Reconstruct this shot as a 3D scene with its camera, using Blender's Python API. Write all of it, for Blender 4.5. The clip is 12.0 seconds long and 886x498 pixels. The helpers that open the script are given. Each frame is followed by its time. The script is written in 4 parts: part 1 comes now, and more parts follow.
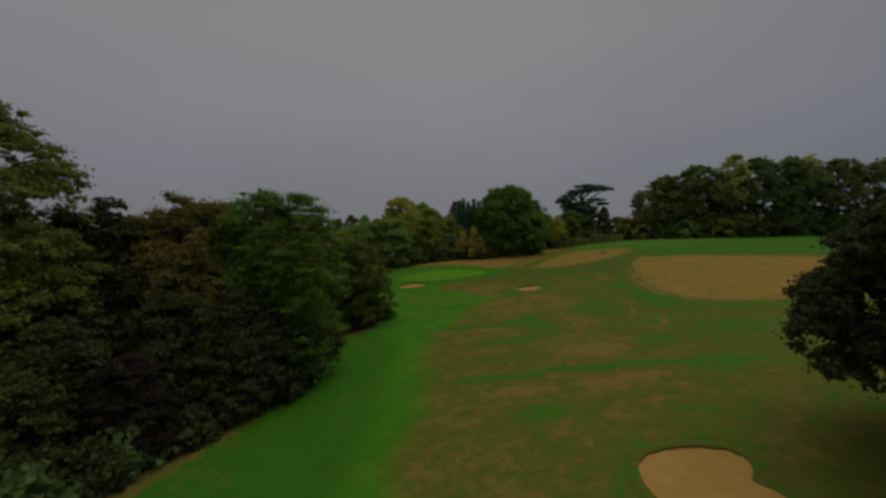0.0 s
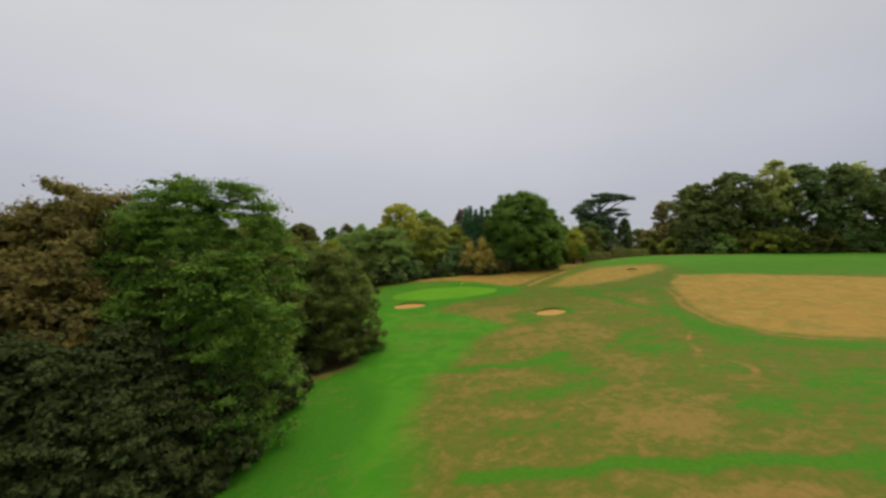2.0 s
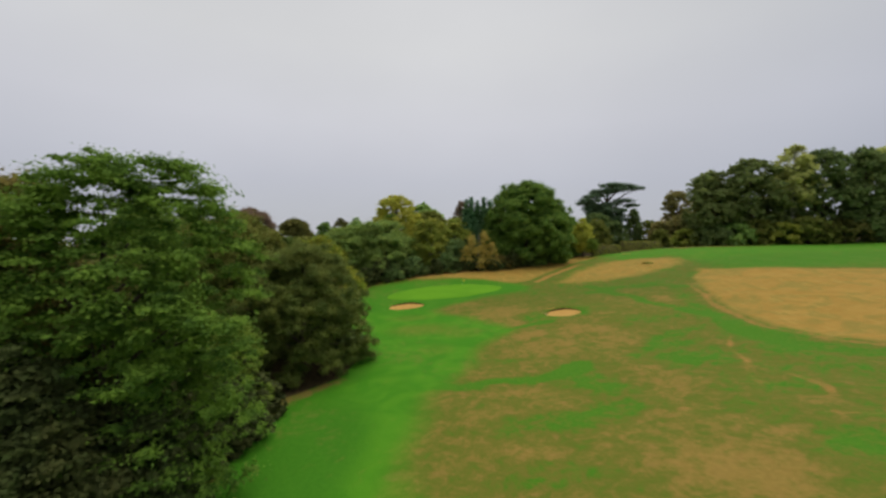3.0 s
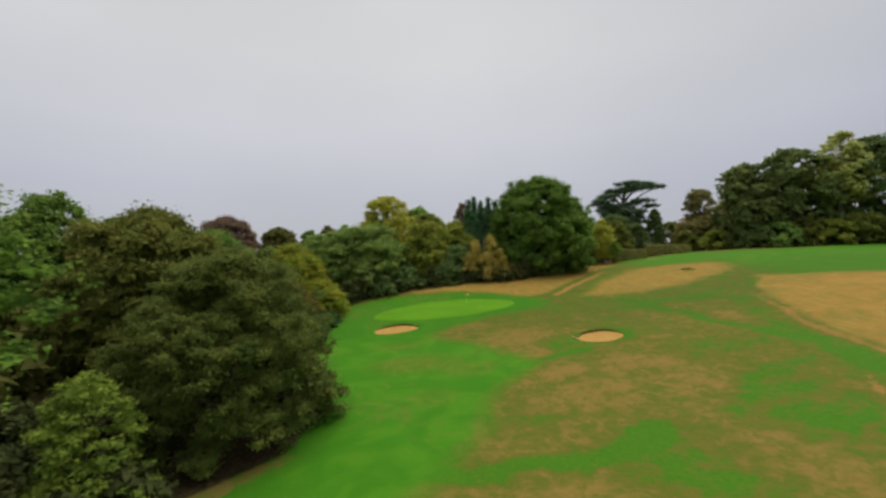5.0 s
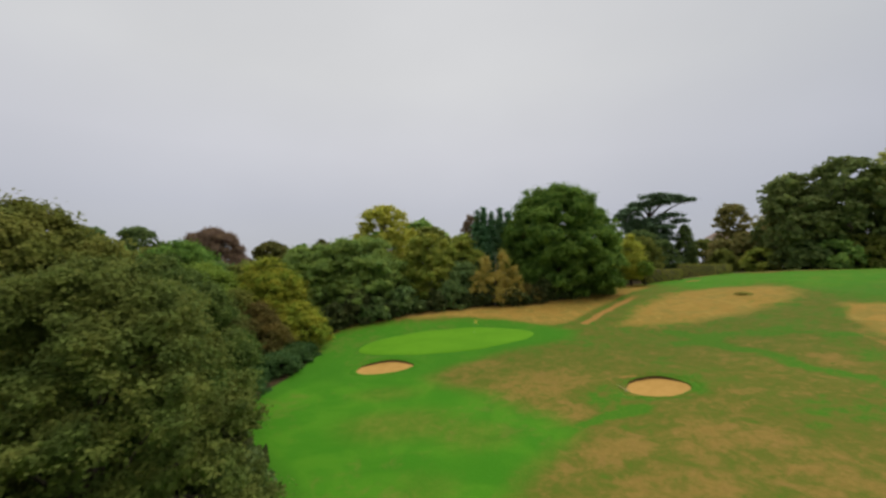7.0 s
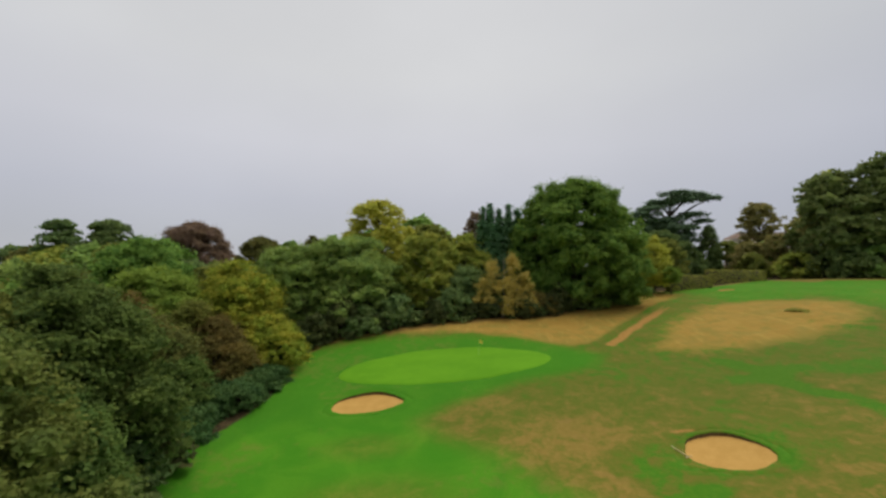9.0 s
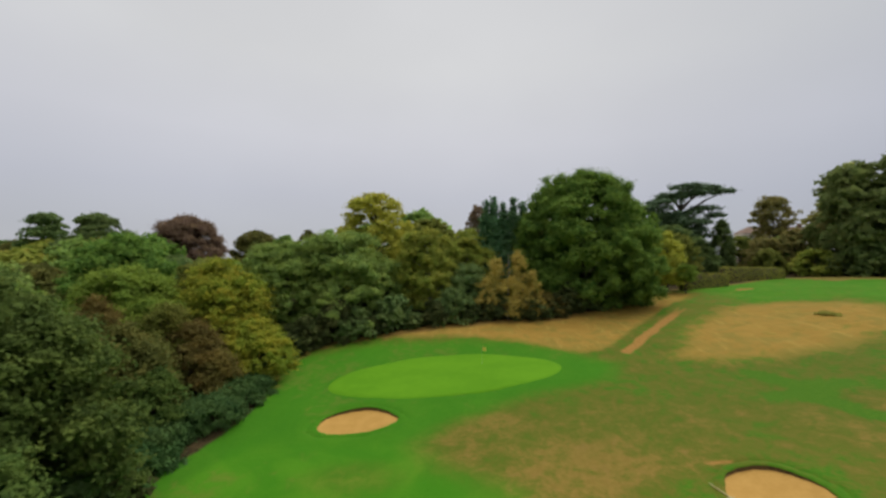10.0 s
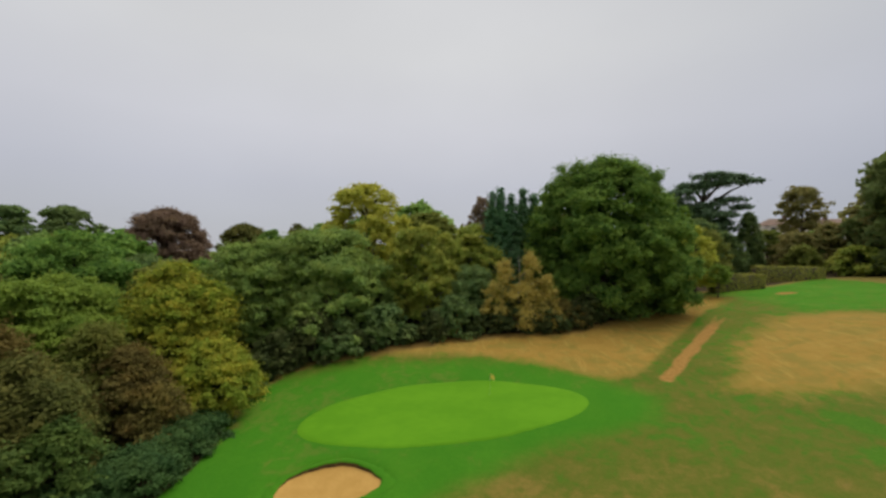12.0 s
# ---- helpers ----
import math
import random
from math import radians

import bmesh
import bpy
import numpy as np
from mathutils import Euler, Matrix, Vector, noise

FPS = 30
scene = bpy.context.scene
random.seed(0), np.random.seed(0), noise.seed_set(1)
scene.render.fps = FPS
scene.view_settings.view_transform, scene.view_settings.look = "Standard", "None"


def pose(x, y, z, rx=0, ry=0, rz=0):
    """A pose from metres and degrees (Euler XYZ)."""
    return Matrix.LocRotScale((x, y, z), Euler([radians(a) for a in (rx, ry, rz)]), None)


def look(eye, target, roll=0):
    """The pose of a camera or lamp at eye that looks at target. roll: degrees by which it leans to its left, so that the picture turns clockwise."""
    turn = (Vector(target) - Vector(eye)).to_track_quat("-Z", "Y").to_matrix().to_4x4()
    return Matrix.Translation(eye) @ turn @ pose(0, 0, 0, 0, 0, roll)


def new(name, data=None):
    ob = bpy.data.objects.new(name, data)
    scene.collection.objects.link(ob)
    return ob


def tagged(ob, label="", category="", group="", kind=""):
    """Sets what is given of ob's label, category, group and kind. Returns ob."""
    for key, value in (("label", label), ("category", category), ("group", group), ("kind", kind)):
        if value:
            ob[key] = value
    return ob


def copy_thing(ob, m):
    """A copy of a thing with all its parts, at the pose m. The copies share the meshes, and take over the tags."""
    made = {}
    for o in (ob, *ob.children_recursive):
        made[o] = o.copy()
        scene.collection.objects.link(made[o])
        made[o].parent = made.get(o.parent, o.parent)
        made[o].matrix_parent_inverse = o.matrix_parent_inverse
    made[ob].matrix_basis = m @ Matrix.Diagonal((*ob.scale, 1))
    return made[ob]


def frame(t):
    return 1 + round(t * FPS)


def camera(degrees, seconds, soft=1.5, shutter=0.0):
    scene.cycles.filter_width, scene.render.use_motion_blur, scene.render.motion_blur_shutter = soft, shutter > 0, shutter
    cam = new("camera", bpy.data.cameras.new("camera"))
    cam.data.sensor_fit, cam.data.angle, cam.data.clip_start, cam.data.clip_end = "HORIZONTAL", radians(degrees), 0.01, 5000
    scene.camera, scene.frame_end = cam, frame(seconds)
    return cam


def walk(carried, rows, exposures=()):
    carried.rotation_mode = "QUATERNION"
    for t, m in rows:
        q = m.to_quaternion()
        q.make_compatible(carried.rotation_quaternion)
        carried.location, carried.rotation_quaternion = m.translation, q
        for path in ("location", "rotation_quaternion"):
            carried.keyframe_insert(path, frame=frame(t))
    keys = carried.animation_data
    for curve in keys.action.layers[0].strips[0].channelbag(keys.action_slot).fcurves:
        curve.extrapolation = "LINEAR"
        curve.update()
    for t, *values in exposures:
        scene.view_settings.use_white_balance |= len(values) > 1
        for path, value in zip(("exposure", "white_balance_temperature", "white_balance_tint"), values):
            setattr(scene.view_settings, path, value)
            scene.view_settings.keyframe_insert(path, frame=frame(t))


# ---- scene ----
cam = camera(92.7, 12.0, soft=2.8, shutter=0.4)
PATH = [
    (0, (0.147, -0.005, 16.053), (0.123, 1.995, 16.014), 0.3),
    (0.5, (0.293, 4.341, 15.947), (0.256, 6.34, 15.926), 0.4),
    (1, (0.51, 8.849, 15.888), (0.466, 10.849, 15.883), 0.9),
    (1.5, (0.505, 13.719, 15.953), (0.46, 15.719, 15.966), 1.0),
    (2, (0.286, 18.663, 16.09), (0.239, 20.662, 16.109), 1.0),
    (2.5, (0.32, 23.378, 16.127), (0.271, 25.377, 16.139), 0.7),
    (3, (0.219, 28.239, 16.102), (0.172, 30.238, 16.096), 0.4),
    (5, (0.223, 47.054, 15.459), (0.173, 49.053, 15.503), -0.7),
    (5.5, (0.314, 51.238, 15.387), (0.26, 53.236, 15.448), -0.4),
    (6, (0.374, 55.213, 15.33), (0.311, 57.21, 15.417), -0.2),
    (6.5, (0.495, 58.815, 15.396), (0.424, 60.81, 15.509), -0.1),
    (7, (0.608, 62.429, 15.644), (0.521, 64.423, 15.772), 0.0),
    (9, (0.47, 74.047, 17.771), (0.371, 76.042, 17.874), 0.8),
    (9.5, (0.492, 76.455, 18.193), (0.389, 78.45, 18.281), 0.9),
    (10, (0.432, 79.244, 18.722), (0.325, 81.24, 18.791), 0.9),
    (10.5, (0.363, 82.044, 19.26), (0.254, 84.04, 19.31), 0.9),
    (11, (0.334, 84.614, 19.76), (0.222, 86.611, 19.799), 0.9),
    (11.5, (0.264, 87.056, 20.17), (0.15, 89.053, 20.2), 0.8),
    (12, (0.236, 89.497, 20.593), (0.119, 91.493, 20.614), 0.9),
]
EXPOSURES = [(0.0, -1.49), (0.1, -1.12), (0.2, -0.72), (0.3, -0.3), (0.4, 0.0), (0.6, 0.0), (12.0, 0.0)]
walk(cam, [(t, look(eye, target, roll)) for t, eye, target, roll in PATH], EXPOSURES)

# ---- sky and sun ----
SUN_HEIGHT, SUN_BEARING = 69.0, 60.0      # degrees; bearing clockwise from +y


def overcast_sky():
    world = bpy.data.worlds.new("overcast_sky")
    scene.world = world
    world.use_nodes = True
    nt = world.node_tree
    nt.nodes.clear()
    out = nt.nodes.new("ShaderNodeOutputWorld")
    back = nt.nodes.new("ShaderNodeBackground")
    sky = nt.nodes.new("ShaderNodeTexSky")
    sky.sky_type = "NISHITA"
    sky.sun_disc = False
    sky.sun_elevation = radians(SUN_HEIGHT)
    sky.sun_rotation = radians(SUN_BEARING)
    scale = nt.nodes.new("ShaderNodeVectorMath")
    scale.operation = "SCALE"
    scale.inputs["Scale"].default_value = 0.10
    nt.links.new(sky.outputs["Color"], scale.inputs[0])
    coord = nt.nodes.new("ShaderNodeTexCoord")
    split = nt.nodes.new("ShaderNodeSeparateXYZ")
    nt.links.new(coord.outputs["Generated"], split.inputs[0])
    # cloud sheet: brighter overhead, blue-grey and banded towards the horizon
    ramp = nt.nodes.new("ShaderNodeValToRGB")
    stops = ramp.color_ramp.elements
    stops[0].position, stops[0].color = 0.0, (0.49, 0.497, 0.533, 1)
    stops[1].position, stops[1].color = 0.42, (0.68, 0.68, 0.685, 1)
    for place, colour in ((0.06, (0.487, 0.497, 0.54, 1)), (0.15, (0.535, 0.543, 0.60, 1)), (0.27, (0.635, 0.635, 0.675, 1))):
        stop = stops.new(place)
        stop.color = colour
    nt.links.new(split.outputs["Z"], ramp.inputs[0])
    stretch = nt.nodes.new("ShaderNodeMapping")
    stretch.inputs["Scale"].default_value = (1.2, 1.2, 2.2)
    stretch.inputs["Location"].default_value = (0.4, 0.1, 0.3)
    nt.links.new(coord.outputs["Generated"], stretch.inputs["Vector"])
    cloud = nt.nodes.new("ShaderNodeTexNoise")
    cloud.inputs["Scale"].default_value = 1.6
    cloud.inputs["Detail"].default_value = 4.0
    cloud.inputs["Roughness"].default_value = 0.45
    nt.links.new(stretch.outputs[0], cloud.inputs["Vector"])
    shade = nt.nodes.new("ShaderNodeMapRange")
    shade.inputs["From Min"].default_value, shade.inputs["From Max"].default_value = 0.3, 0.7
    shade.inputs["To Min"].default_value, shade.inputs["To Max"].default_value = 0.955, 1.035
    nt.links.new(cloud.outputs["Fac"], shade.inputs["Value"])
    # heavier cloud away to both sides
    side = nt.nodes.new("ShaderNodeMath")
    side.operation = "POWER"
    square = nt.nodes.new("ShaderNodeMath")
    square.operation = "MAXIMUM"
    less = nt.nodes.new("ShaderNodeMath")
    less.operation = "MULTIPLY"
    less.inputs[1].default_value = -0.55
    nt.links.new(split.outputs["X"], less.inputs[0])
    nt.links.new(less.outputs[0], square.inputs[1])
    nt.links.new(split.outputs["X"], square.inputs[0])
    nt.links.new(square.outputs[0], side.inputs[0])
    side.inputs[1].default_value = 2.2
    heavy = nt.nodes.new("ShaderNodeMapRange")
    heavy.inputs["From Max"].default_value = 0.5
    heavy.inputs["To Min"].default_value, heavy.inputs["To Max"].default_value = 1.01, 0.83
    nt.links.new(side.outputs[0], heavy.inputs["Value"])
    both = nt.nodes.new("ShaderNodeMath")
    both.operation = "MULTIPLY"
    nt.links.new(shade.outputs[0], both.inputs[0])
    nt.links.new(heavy.outputs[0], both.inputs[1])
    sheet = nt.nodes.new("ShaderNodeVectorMath")
    sheet.operation = "SCALE"
    tinge = nt.nodes.new("ShaderNodeMixRGB")
    tinge.blend_type = "MULTIPLY"
    tinge.inputs[2].default_value = (0.95, 0.99, 1.07, 1)
    nt.links.new(side.outputs[0], tinge.inputs[0])
    nt.links.new(ramp.outputs[0], tinge.inputs[1])
    nt.links.new(tinge.outputs[0], sheet.inputs[0])
    nt.links.new(both.outputs[0], sheet.inputs["Scale"])
    mix = nt.nodes.new("ShaderNodeMixRGB")
    mix.inputs[0].default_value = 0.94
    nt.links.new(scale.outputs[0], mix.inputs[1])
    nt.links.new(sheet.outputs[0], mix.inputs[2])
    nt.links.new(mix.outputs[0], back.inputs["Color"])
    back.inputs["Strength"].default_value = 1.0
    nt.links.new(back.outputs[0], out.inputs["Surface"])


overcast_sky()
sun = new("sun", bpy.data.lights.new("sun", "SUN"))
sun.data.energy, sun.data.angle, sun.data.color = 2.15, radians(55), (1.0, 0.935, 0.85)
a, h = radians(SUN_BEARING), radians(SUN_HEIGHT)
sun.matrix_world = look((0, 0, 80), (-math.sin(a) * math.cos(h), -math.cos(a) * math.cos(h), 80 - math.sin(h)))


# ---- the lie of the land ----
SWELL_X, SWELL_Y, SWELL = (-30, 0, 30, 60, 90), (40, 70, 100, 130, 160, 190), 24.0
SWELLS = (-3.69, -0.39, -0.34, -1.06, 1.2, 3.16, 0.06, -0.88, -1.21, -0.43, 2.51, 1.57, 1.55, -1.38, -0.27,
          -0.94, -0.63, -0.72, 1.66, -0.94, -0.09, 0.97, 1.31, 0.23, 2.21, 0.57, 0.04, 0.66, 1.45, -0.31)
BUNKERS = {"left": (-9.9, 120.6, 3.65, 2.35, 0.05), "right": (21.2, 109.0, 2.95, 2.75, -0.35), "near": (16.9, 26.4, 4.0, 4.7, 0.0)}


def height(x, y):
    """Height of the undisturbed turf; x and y may be arrays."""
    x, y = np.clip(np.asarray(x, float), -90, 140), np.clip(np.asarray(y, float), 0, 240)
    z = -2.78 + 0.0702 * x + 0.0685 * y
    k = 0
    for cx in SWELL_X:
        for cy in SWELL_Y:
            z = z + SWELLS[k] * np.exp(-((x - cx) ** 2 + (y - cy) ** 2) / (2 * SWELL ** 2))
            k += 1
    return z


def ground_at(x, y):
    return float(height(x, y))


def bunker_reach(key, x, y):
    """Distance from a bunker's middle, 1 on its outline."""
    cx, cy, rx, ry, turn = BUNKERS[key]
    dx, dy = np.asarray(x, float) - cx, np.asarray(y, float) - cy
    u = dx * math.cos(turn) + dy * math.sin(turn)
    v = -dx * math.sin(turn) + dy * math.cos(turn)
    ang = np.arctan2(v / ry, u / rx)
    wob = 1 + 0.06 * np.sin(2 * ang + 0.8) + 0.05 * np.sin(3 * ang + cx) + 0.025 * np.sin(5 * ang + 1.3)
    if key == "near":
        wob = 1.0 - 0.42 * np.exp(-(ang / 0.34) ** 2) + 0.06 * np.sin(3 * ang + 0.4)
    return np.sqrt((u / rx) ** 2 + (v / ry) ** 2) / wob


def inside(poly, x, y):
    """Signed distance to a polygon's outline, positive inside."""
    x, y = np.asarray(x, float), np.asarray(y, float)
    best, odd = np.full(x.shape, 1e9), np.zeros(x.shape, bool)
    for (ax, ay), (bx, by) in zip(poly, poly[1:] + poly[:1]):
        ex, ey = bx - ax, by - ay
        k = np.clip(((x - ax) * ex + (y - ay) * ey) / (ex * ex + ey * ey), 0, 1)
        best = np.minimum(best, np.hypot(x - ax - k * ex, y - ay - k * ey))
        cross = (ay > y) != (by > y)
        if abs(by - ay) > 1e-9:
            odd ^= cross & (x < (bx - ax) * (y - ay) / (by - ay) + ax)
    return np.where(odd, best, -best)


def step(a, b, v):
    k = np.clip((v - a) / (b - a), 0, 1)
    return k * k * (3 - 2 * k)


WOOD_LEFT = [(-400, -60), (-36, -60), (-33, 20), (-28, 40), (-22, 55), (-20.5, 66), (-19.5, 77), (-14, 83), (-13, 92), (-20, 100),
             (-24.5, 110), (-22, 118), (-21.5, 126), (-24, 133), (-22.5, 139.5), (-17.5, 142.2), (-8.7, 145.2), (3.4, 148.2), (15.8, 151), (27.5, 159.5), (38, 171), (45, 178.5),
             (60, 178), (76, 186), (84, 186), (92, 182), (112, 175), (170, 168), (500, 150), (500, 500), (-400, 500)]
STRAW = [(58.5, 129.5), (73, 121.5), (95, 111.5), (125, 101), (125, 70), (82, 62), (64, 70), (53, 78.5), (48.5, 84), (46.5, 90), (46.5, 98), (50, 113), (54, 123.5)]
MOUND = [(25, 133), (29, 137.5), (32, 144), (37, 148), (44.7, 154.5), (53.4, 154.3), (59, 150), (62.5, 145), (60, 139), (55, 134), (47.4, 131.5), (37, 130), (29, 130.8)]
WOOD_HAY = [(-12, 143), (-1.4, 142.4), (9, 139.8), (15.8, 136.3), (21.5, 137.5), (30, 147.5), (39.6, 159.6), (47.3, 169.3), (44, 177), (36, 174), (26, 163), (14, 156), (2, 152), (-12, 148)]
LUSH = [(-60, -60), (-4.2, -60), (-4.2, 40), (-3.0, 47), (-3.0, 56), (-3.4, 65), (-2.2, 76), (-0.6, 80.8), (1, 84.3), (3, 88.5), (5, 93), (6.5, 96.2), (8.8, 100.3),
        (8.2, 103.7), (6.5, 105.8), (3.8, 108.5), (0.5, 110.8), (-1.6, 112.6), (-3.4, 116.5), (-1.5, 120.3), (3, 122.8), (7.4, 124.9), (16, 128.2), (18, 132), (14, 137), (0, 140.5), (-12, 140.5), (-25, 137), (-60, 132)]
# worn and dry turf: middle, half-lengths, strength
DRY = [(8, 45.6, 7, 2.8, 0.75), (19.4, 44.3, 9, 3.2, 0.75), (19.5, 56.8, 8.5, 6, 0.8), (27, 51, 5, 4, 0.62), (31, 41.8, 3.5, 2.5, 0.7), (15.5, 36.8, 3.5, 2, 0.66), (19.3, 67, 4, 1.8, 0.72),
       (6.4, 62.5, 4, 2.2, 0.62), (26.4, 61, 4, 3, 0.66), (9, 74.6, 8, 2.0, 0.75), (14.5, 90, 8, 6, 0.68), (25, 90, 8, 4, 0.66), (23.9, 79.6, 4, 2.2, 0.68), (24.3, 73.6, 5, 3, 0.68),
       (9.5, 112.5, 9, 7, 0.74), (3.5, 120, 5, 3, 0.66), (11.5, 104.5, 3.5, 3, 0.66), (21.5, 97.5, 9, 4.5, 0.72), (12.5, 97.3, 5.5, 3.2, 0.7), (27, 93, 8, 4, 0.66), (8, 94, 3, 4, 0.6), (27.6, 106, 6, 2.4, 0.6),
       (41, 110, 4, 8, 0.58), (33.5, 66, 5, 3, 0.62), (10.5, 88, 7, 9, 0.55)]
GREENS = [(15.3, 76.6, 4.2, 2.8, 0.6), (15.7, 81.5, 2.6, 2, 0.5), (18, 73.8, 3, 1.6, 0.5), (28.8, 80.8, 6, 3.4, 0.5), (30.4, 87, 5, 1.5, 0.45), (8.4, 86, 2.4, 1.6, 0.45), (11, 67.4, 6.5, 2.8, 0.55), (16.4, 69.6, 4, 2.4, 0.5),
          (7.5, 58.8, 4.5, 1.8, 0.5), (41.5, 84, 2.6, 9, 0.5), (33.4, 70.6, 3, 1.4, 0.45), (29.4, 58, 4, 3, 0.5), (41.6, 60.7, 7, 6, 0.4), (29.4, 45, 5, 2.6, 0.45), (9.7, 39.6, 4.5, 2.6, 0.5), (20.5, 35.7, 4.5, 2.5, 0.45),
          (15.5, 107, 2.6, 4.5, 0.5), (26, 113, 5, 6, 0.3), (34, 100, 6, 2.2, 0.35), (3.5, 91, 2, 5, 0.3)]
# green lines where water gathers: width, strength, points
RIBBONS = [(1.7, 0.75, ((-3, 78), (2, 78.2), (6.1, 78.6), (10.4, 79.1), (14.1, 79.9), (17.4, 83.1))), (1.2, 0.8, ((0.8, 51.8), (6.3, 50.6), (11.8, 50.6), (16.9, 49.6), (24.2, 48.3), (33, 46))),
           (1.2, 0.7, ((8.0, 100.2), (13.1, 102.3), (17.5, 104.6))), (1.8, 0.55, ((32.1, 127), (34.9, 118), (37, 111.5), (38.6, 106.4), (43, 98))), (2.0, 0.45, ((30, 121.5), (37, 122.5), (44, 121), (51, 115))),
           (1.4, 0.35, ((24, 84), (31, 91), (38, 93)))]
SCARS = [((18.7, 111.8), (20.2, 112.2), 0.5, 0.8), ((17.0, 107.6), (18.2, 106.6), 0.7, 0.6), ((38.0, 87), (34.0, 78.5), 1.0, 0.62), ((34.0, 78.5), (31.4, 71.3), 1.0, 0.5), ((34.2, 77), (35.9, 73.6), 0.9, 0.5), ((35.9, 73.6), (35, 68.4), 1.2, 0.55),
         ((27, 65.4), (35.5, 62.6), 1.0, 0.55), ((70, 82), (92, 74), 6.5, 0.42), ((19.5, 68), (24.5, 67), 0.8, 0.5), ((33, 88), (39.5, 87.6), 0.8, 0.42)]


def near_line(x, y, points):
    """Distance to a line through points."""
    best = np.full(x.shape, 1e9)
    for (ax, ay), (bx, by) in zip(points, points[1:]):
        t = np.clip(((x - ax) * (bx - ax) + (y - ay) * (by - ay)) / ((bx - ax) ** 2 + (by - ay) ** 2), 0, 1)
        best = np.minimum(best, np.hypot(x - ax - t * (bx - ax), y - ay - t * (by - ay)))
    return best


def fields(x, y):
    """What grows where: the shares of dry turf, straw, litter, bare earth and lush turf, from 0 to 1; deep darkens
    turf, by the wood for tree shade.
    """
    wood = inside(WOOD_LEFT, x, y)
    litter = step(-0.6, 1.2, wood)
    edge = np.maximum((1 - 0.85 * step(79, 85, y) * step(131, 125, y)) * step(-3.0 - 3.0 * step(66, 54, y), -0.2, wood), 1.2 * step(-17, -13, wood) * step(74, 79, x) * step(108, 98, x))
    hay = inside(STRAW, x, y)
    straw = np.maximum(step(-2.5, 2.5, hay), 0.80 * step(-3.5, 4, inside(MOUND, x, y)))
    straw = np.maximum(straw, 0.9 * step(-2.8, 2.4, inside(WOOD_HAY, x, y)))
    dry = np.full(x.shape, 0.46)
    for cx, cy, rx, ry, k in DRY:
        dry = np.maximum(dry, 1.06 * k * step(1.45, 0.2, np.hypot((x - cx) / rx, (y - cy) / ry)))
    for cx, cy, rx, ry, k in GREENS:
        dry = dry - 0.72 * k * step(1.5, 0.1, np.hypot((x - cx) / rx, (y - cy) / ry))
    for wide, k, line in RIBBONS:
        dry = dry - k * step(wide, 0.25 * wide, near_line(x + 0.5 * np.sin(0.7 * y), y + 0.4 * np.sin(0.8 * x), line))
    dry = dry - 0.3 * step(3.2, 0.6, np.abs(hay + 4.5)) * step(64, 54, x) * step(124, 116, y)
    along = np.clip(((x - 21.4) * 15.2 + (y - 135.6) * 18) / (15.2 ** 2 + 18 ** 2), 0, 1.3)
    off = np.hypot(x - 21.4 - along * 15.2, y - 135.6 - along * 18)
    bare = 0.95 * step(0.9, 0.45, off * (1.25 - 0.35 * np.clip(along, 0, 1))) * step(1.3, 0.75, along)
    bare = np.maximum(bare, 0.55 * step(0.5, 0.15, np.abs(off - 0.6)) * step(1.3, 1.1, along))
    verge = step(3.4, 1.9, off)
    straw = straw * (1 - 0.8 * verge)
    for (ax, ay), (bx, by), wide, k in SCARS:
        t = np.clip(((x - ax) * (bx - ax) + (y - ay) * (by - ay)) / ((bx - ax) ** 2 + (by - ay) ** 2), 0, 1)
        away = np.hypot(x - ax - t * (bx - ax) + 0.5 * np.sin(0.7 * y), y - ay - t * (by - ay) + 0.5 * np.sin(0.6 * x))
        bare = np.maximum(bare, k * step(wide, 0.2 * wide, away))
    bare = np.maximum(bare, 0.58 * step(1.3, 0.2, np.abs(hay + 1.4 + 0.4 * np.sin(0.5 * y))) * step(62, 54, x) * step(122, 112, y) * step(66, 76, y))
    bare = np.maximum(bare, step(1.5, 0.8, np.hypot((x - 57.0) / 1.6, y - 168.3)))
    lush = step(-2.6, 1.8, inside(LUSH, x, y) + 0.5 * np.sin(0.31 * x + 0.17 * y) + 0.5 * np.sin(0.47 * y - 0.2 * x))
    for cx, cy, rx, ry, k in ((-5.5, 104, 6.5, 4, 0.5), (2, 101, 4, 3, 0.35), (-8, 112, 4.5, 2.4, 0.4), (-2, 93, 3, 3, 0.25), (-3, 60, 2.5, 12, 0.3)):
        lush = lush * (1 - k * step(1.3, 0.3, np.hypot((x - cx) / rx, (y - cy) / ry)))
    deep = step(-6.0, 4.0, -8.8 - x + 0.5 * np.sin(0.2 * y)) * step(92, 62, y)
    # along the wood the trees' soft shade is painted as darker turf
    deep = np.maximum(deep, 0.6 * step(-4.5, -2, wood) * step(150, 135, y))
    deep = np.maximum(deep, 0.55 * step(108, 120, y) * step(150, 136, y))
    back = step(-1, 4, y - 152 + 0.12 * (x - 50)) * step(46, 54, x) * (1 - straw)
    back = np.maximum(back, step(-1.5, 2.0, y - 127 + 0.32 * (x - 57)) * step(58, 68, x))
    lush = np.maximum(lush, 0.55 * back)
    dry = dry - 0.25 * back
    dry = dry - 0.16 * step(22, 30, x) * step(112, 90, y) - 0.22 * step(118, 126, y)
    for key in BUNKERS:
        dry = dry - 0.25 * step(1.9, 1.2, bunker_reach(key, x, y))
    return {"dry": dry, "straw": straw, "litter": litter, "edge": edge, "bare": bare, "lush": lush, "deep": deep}


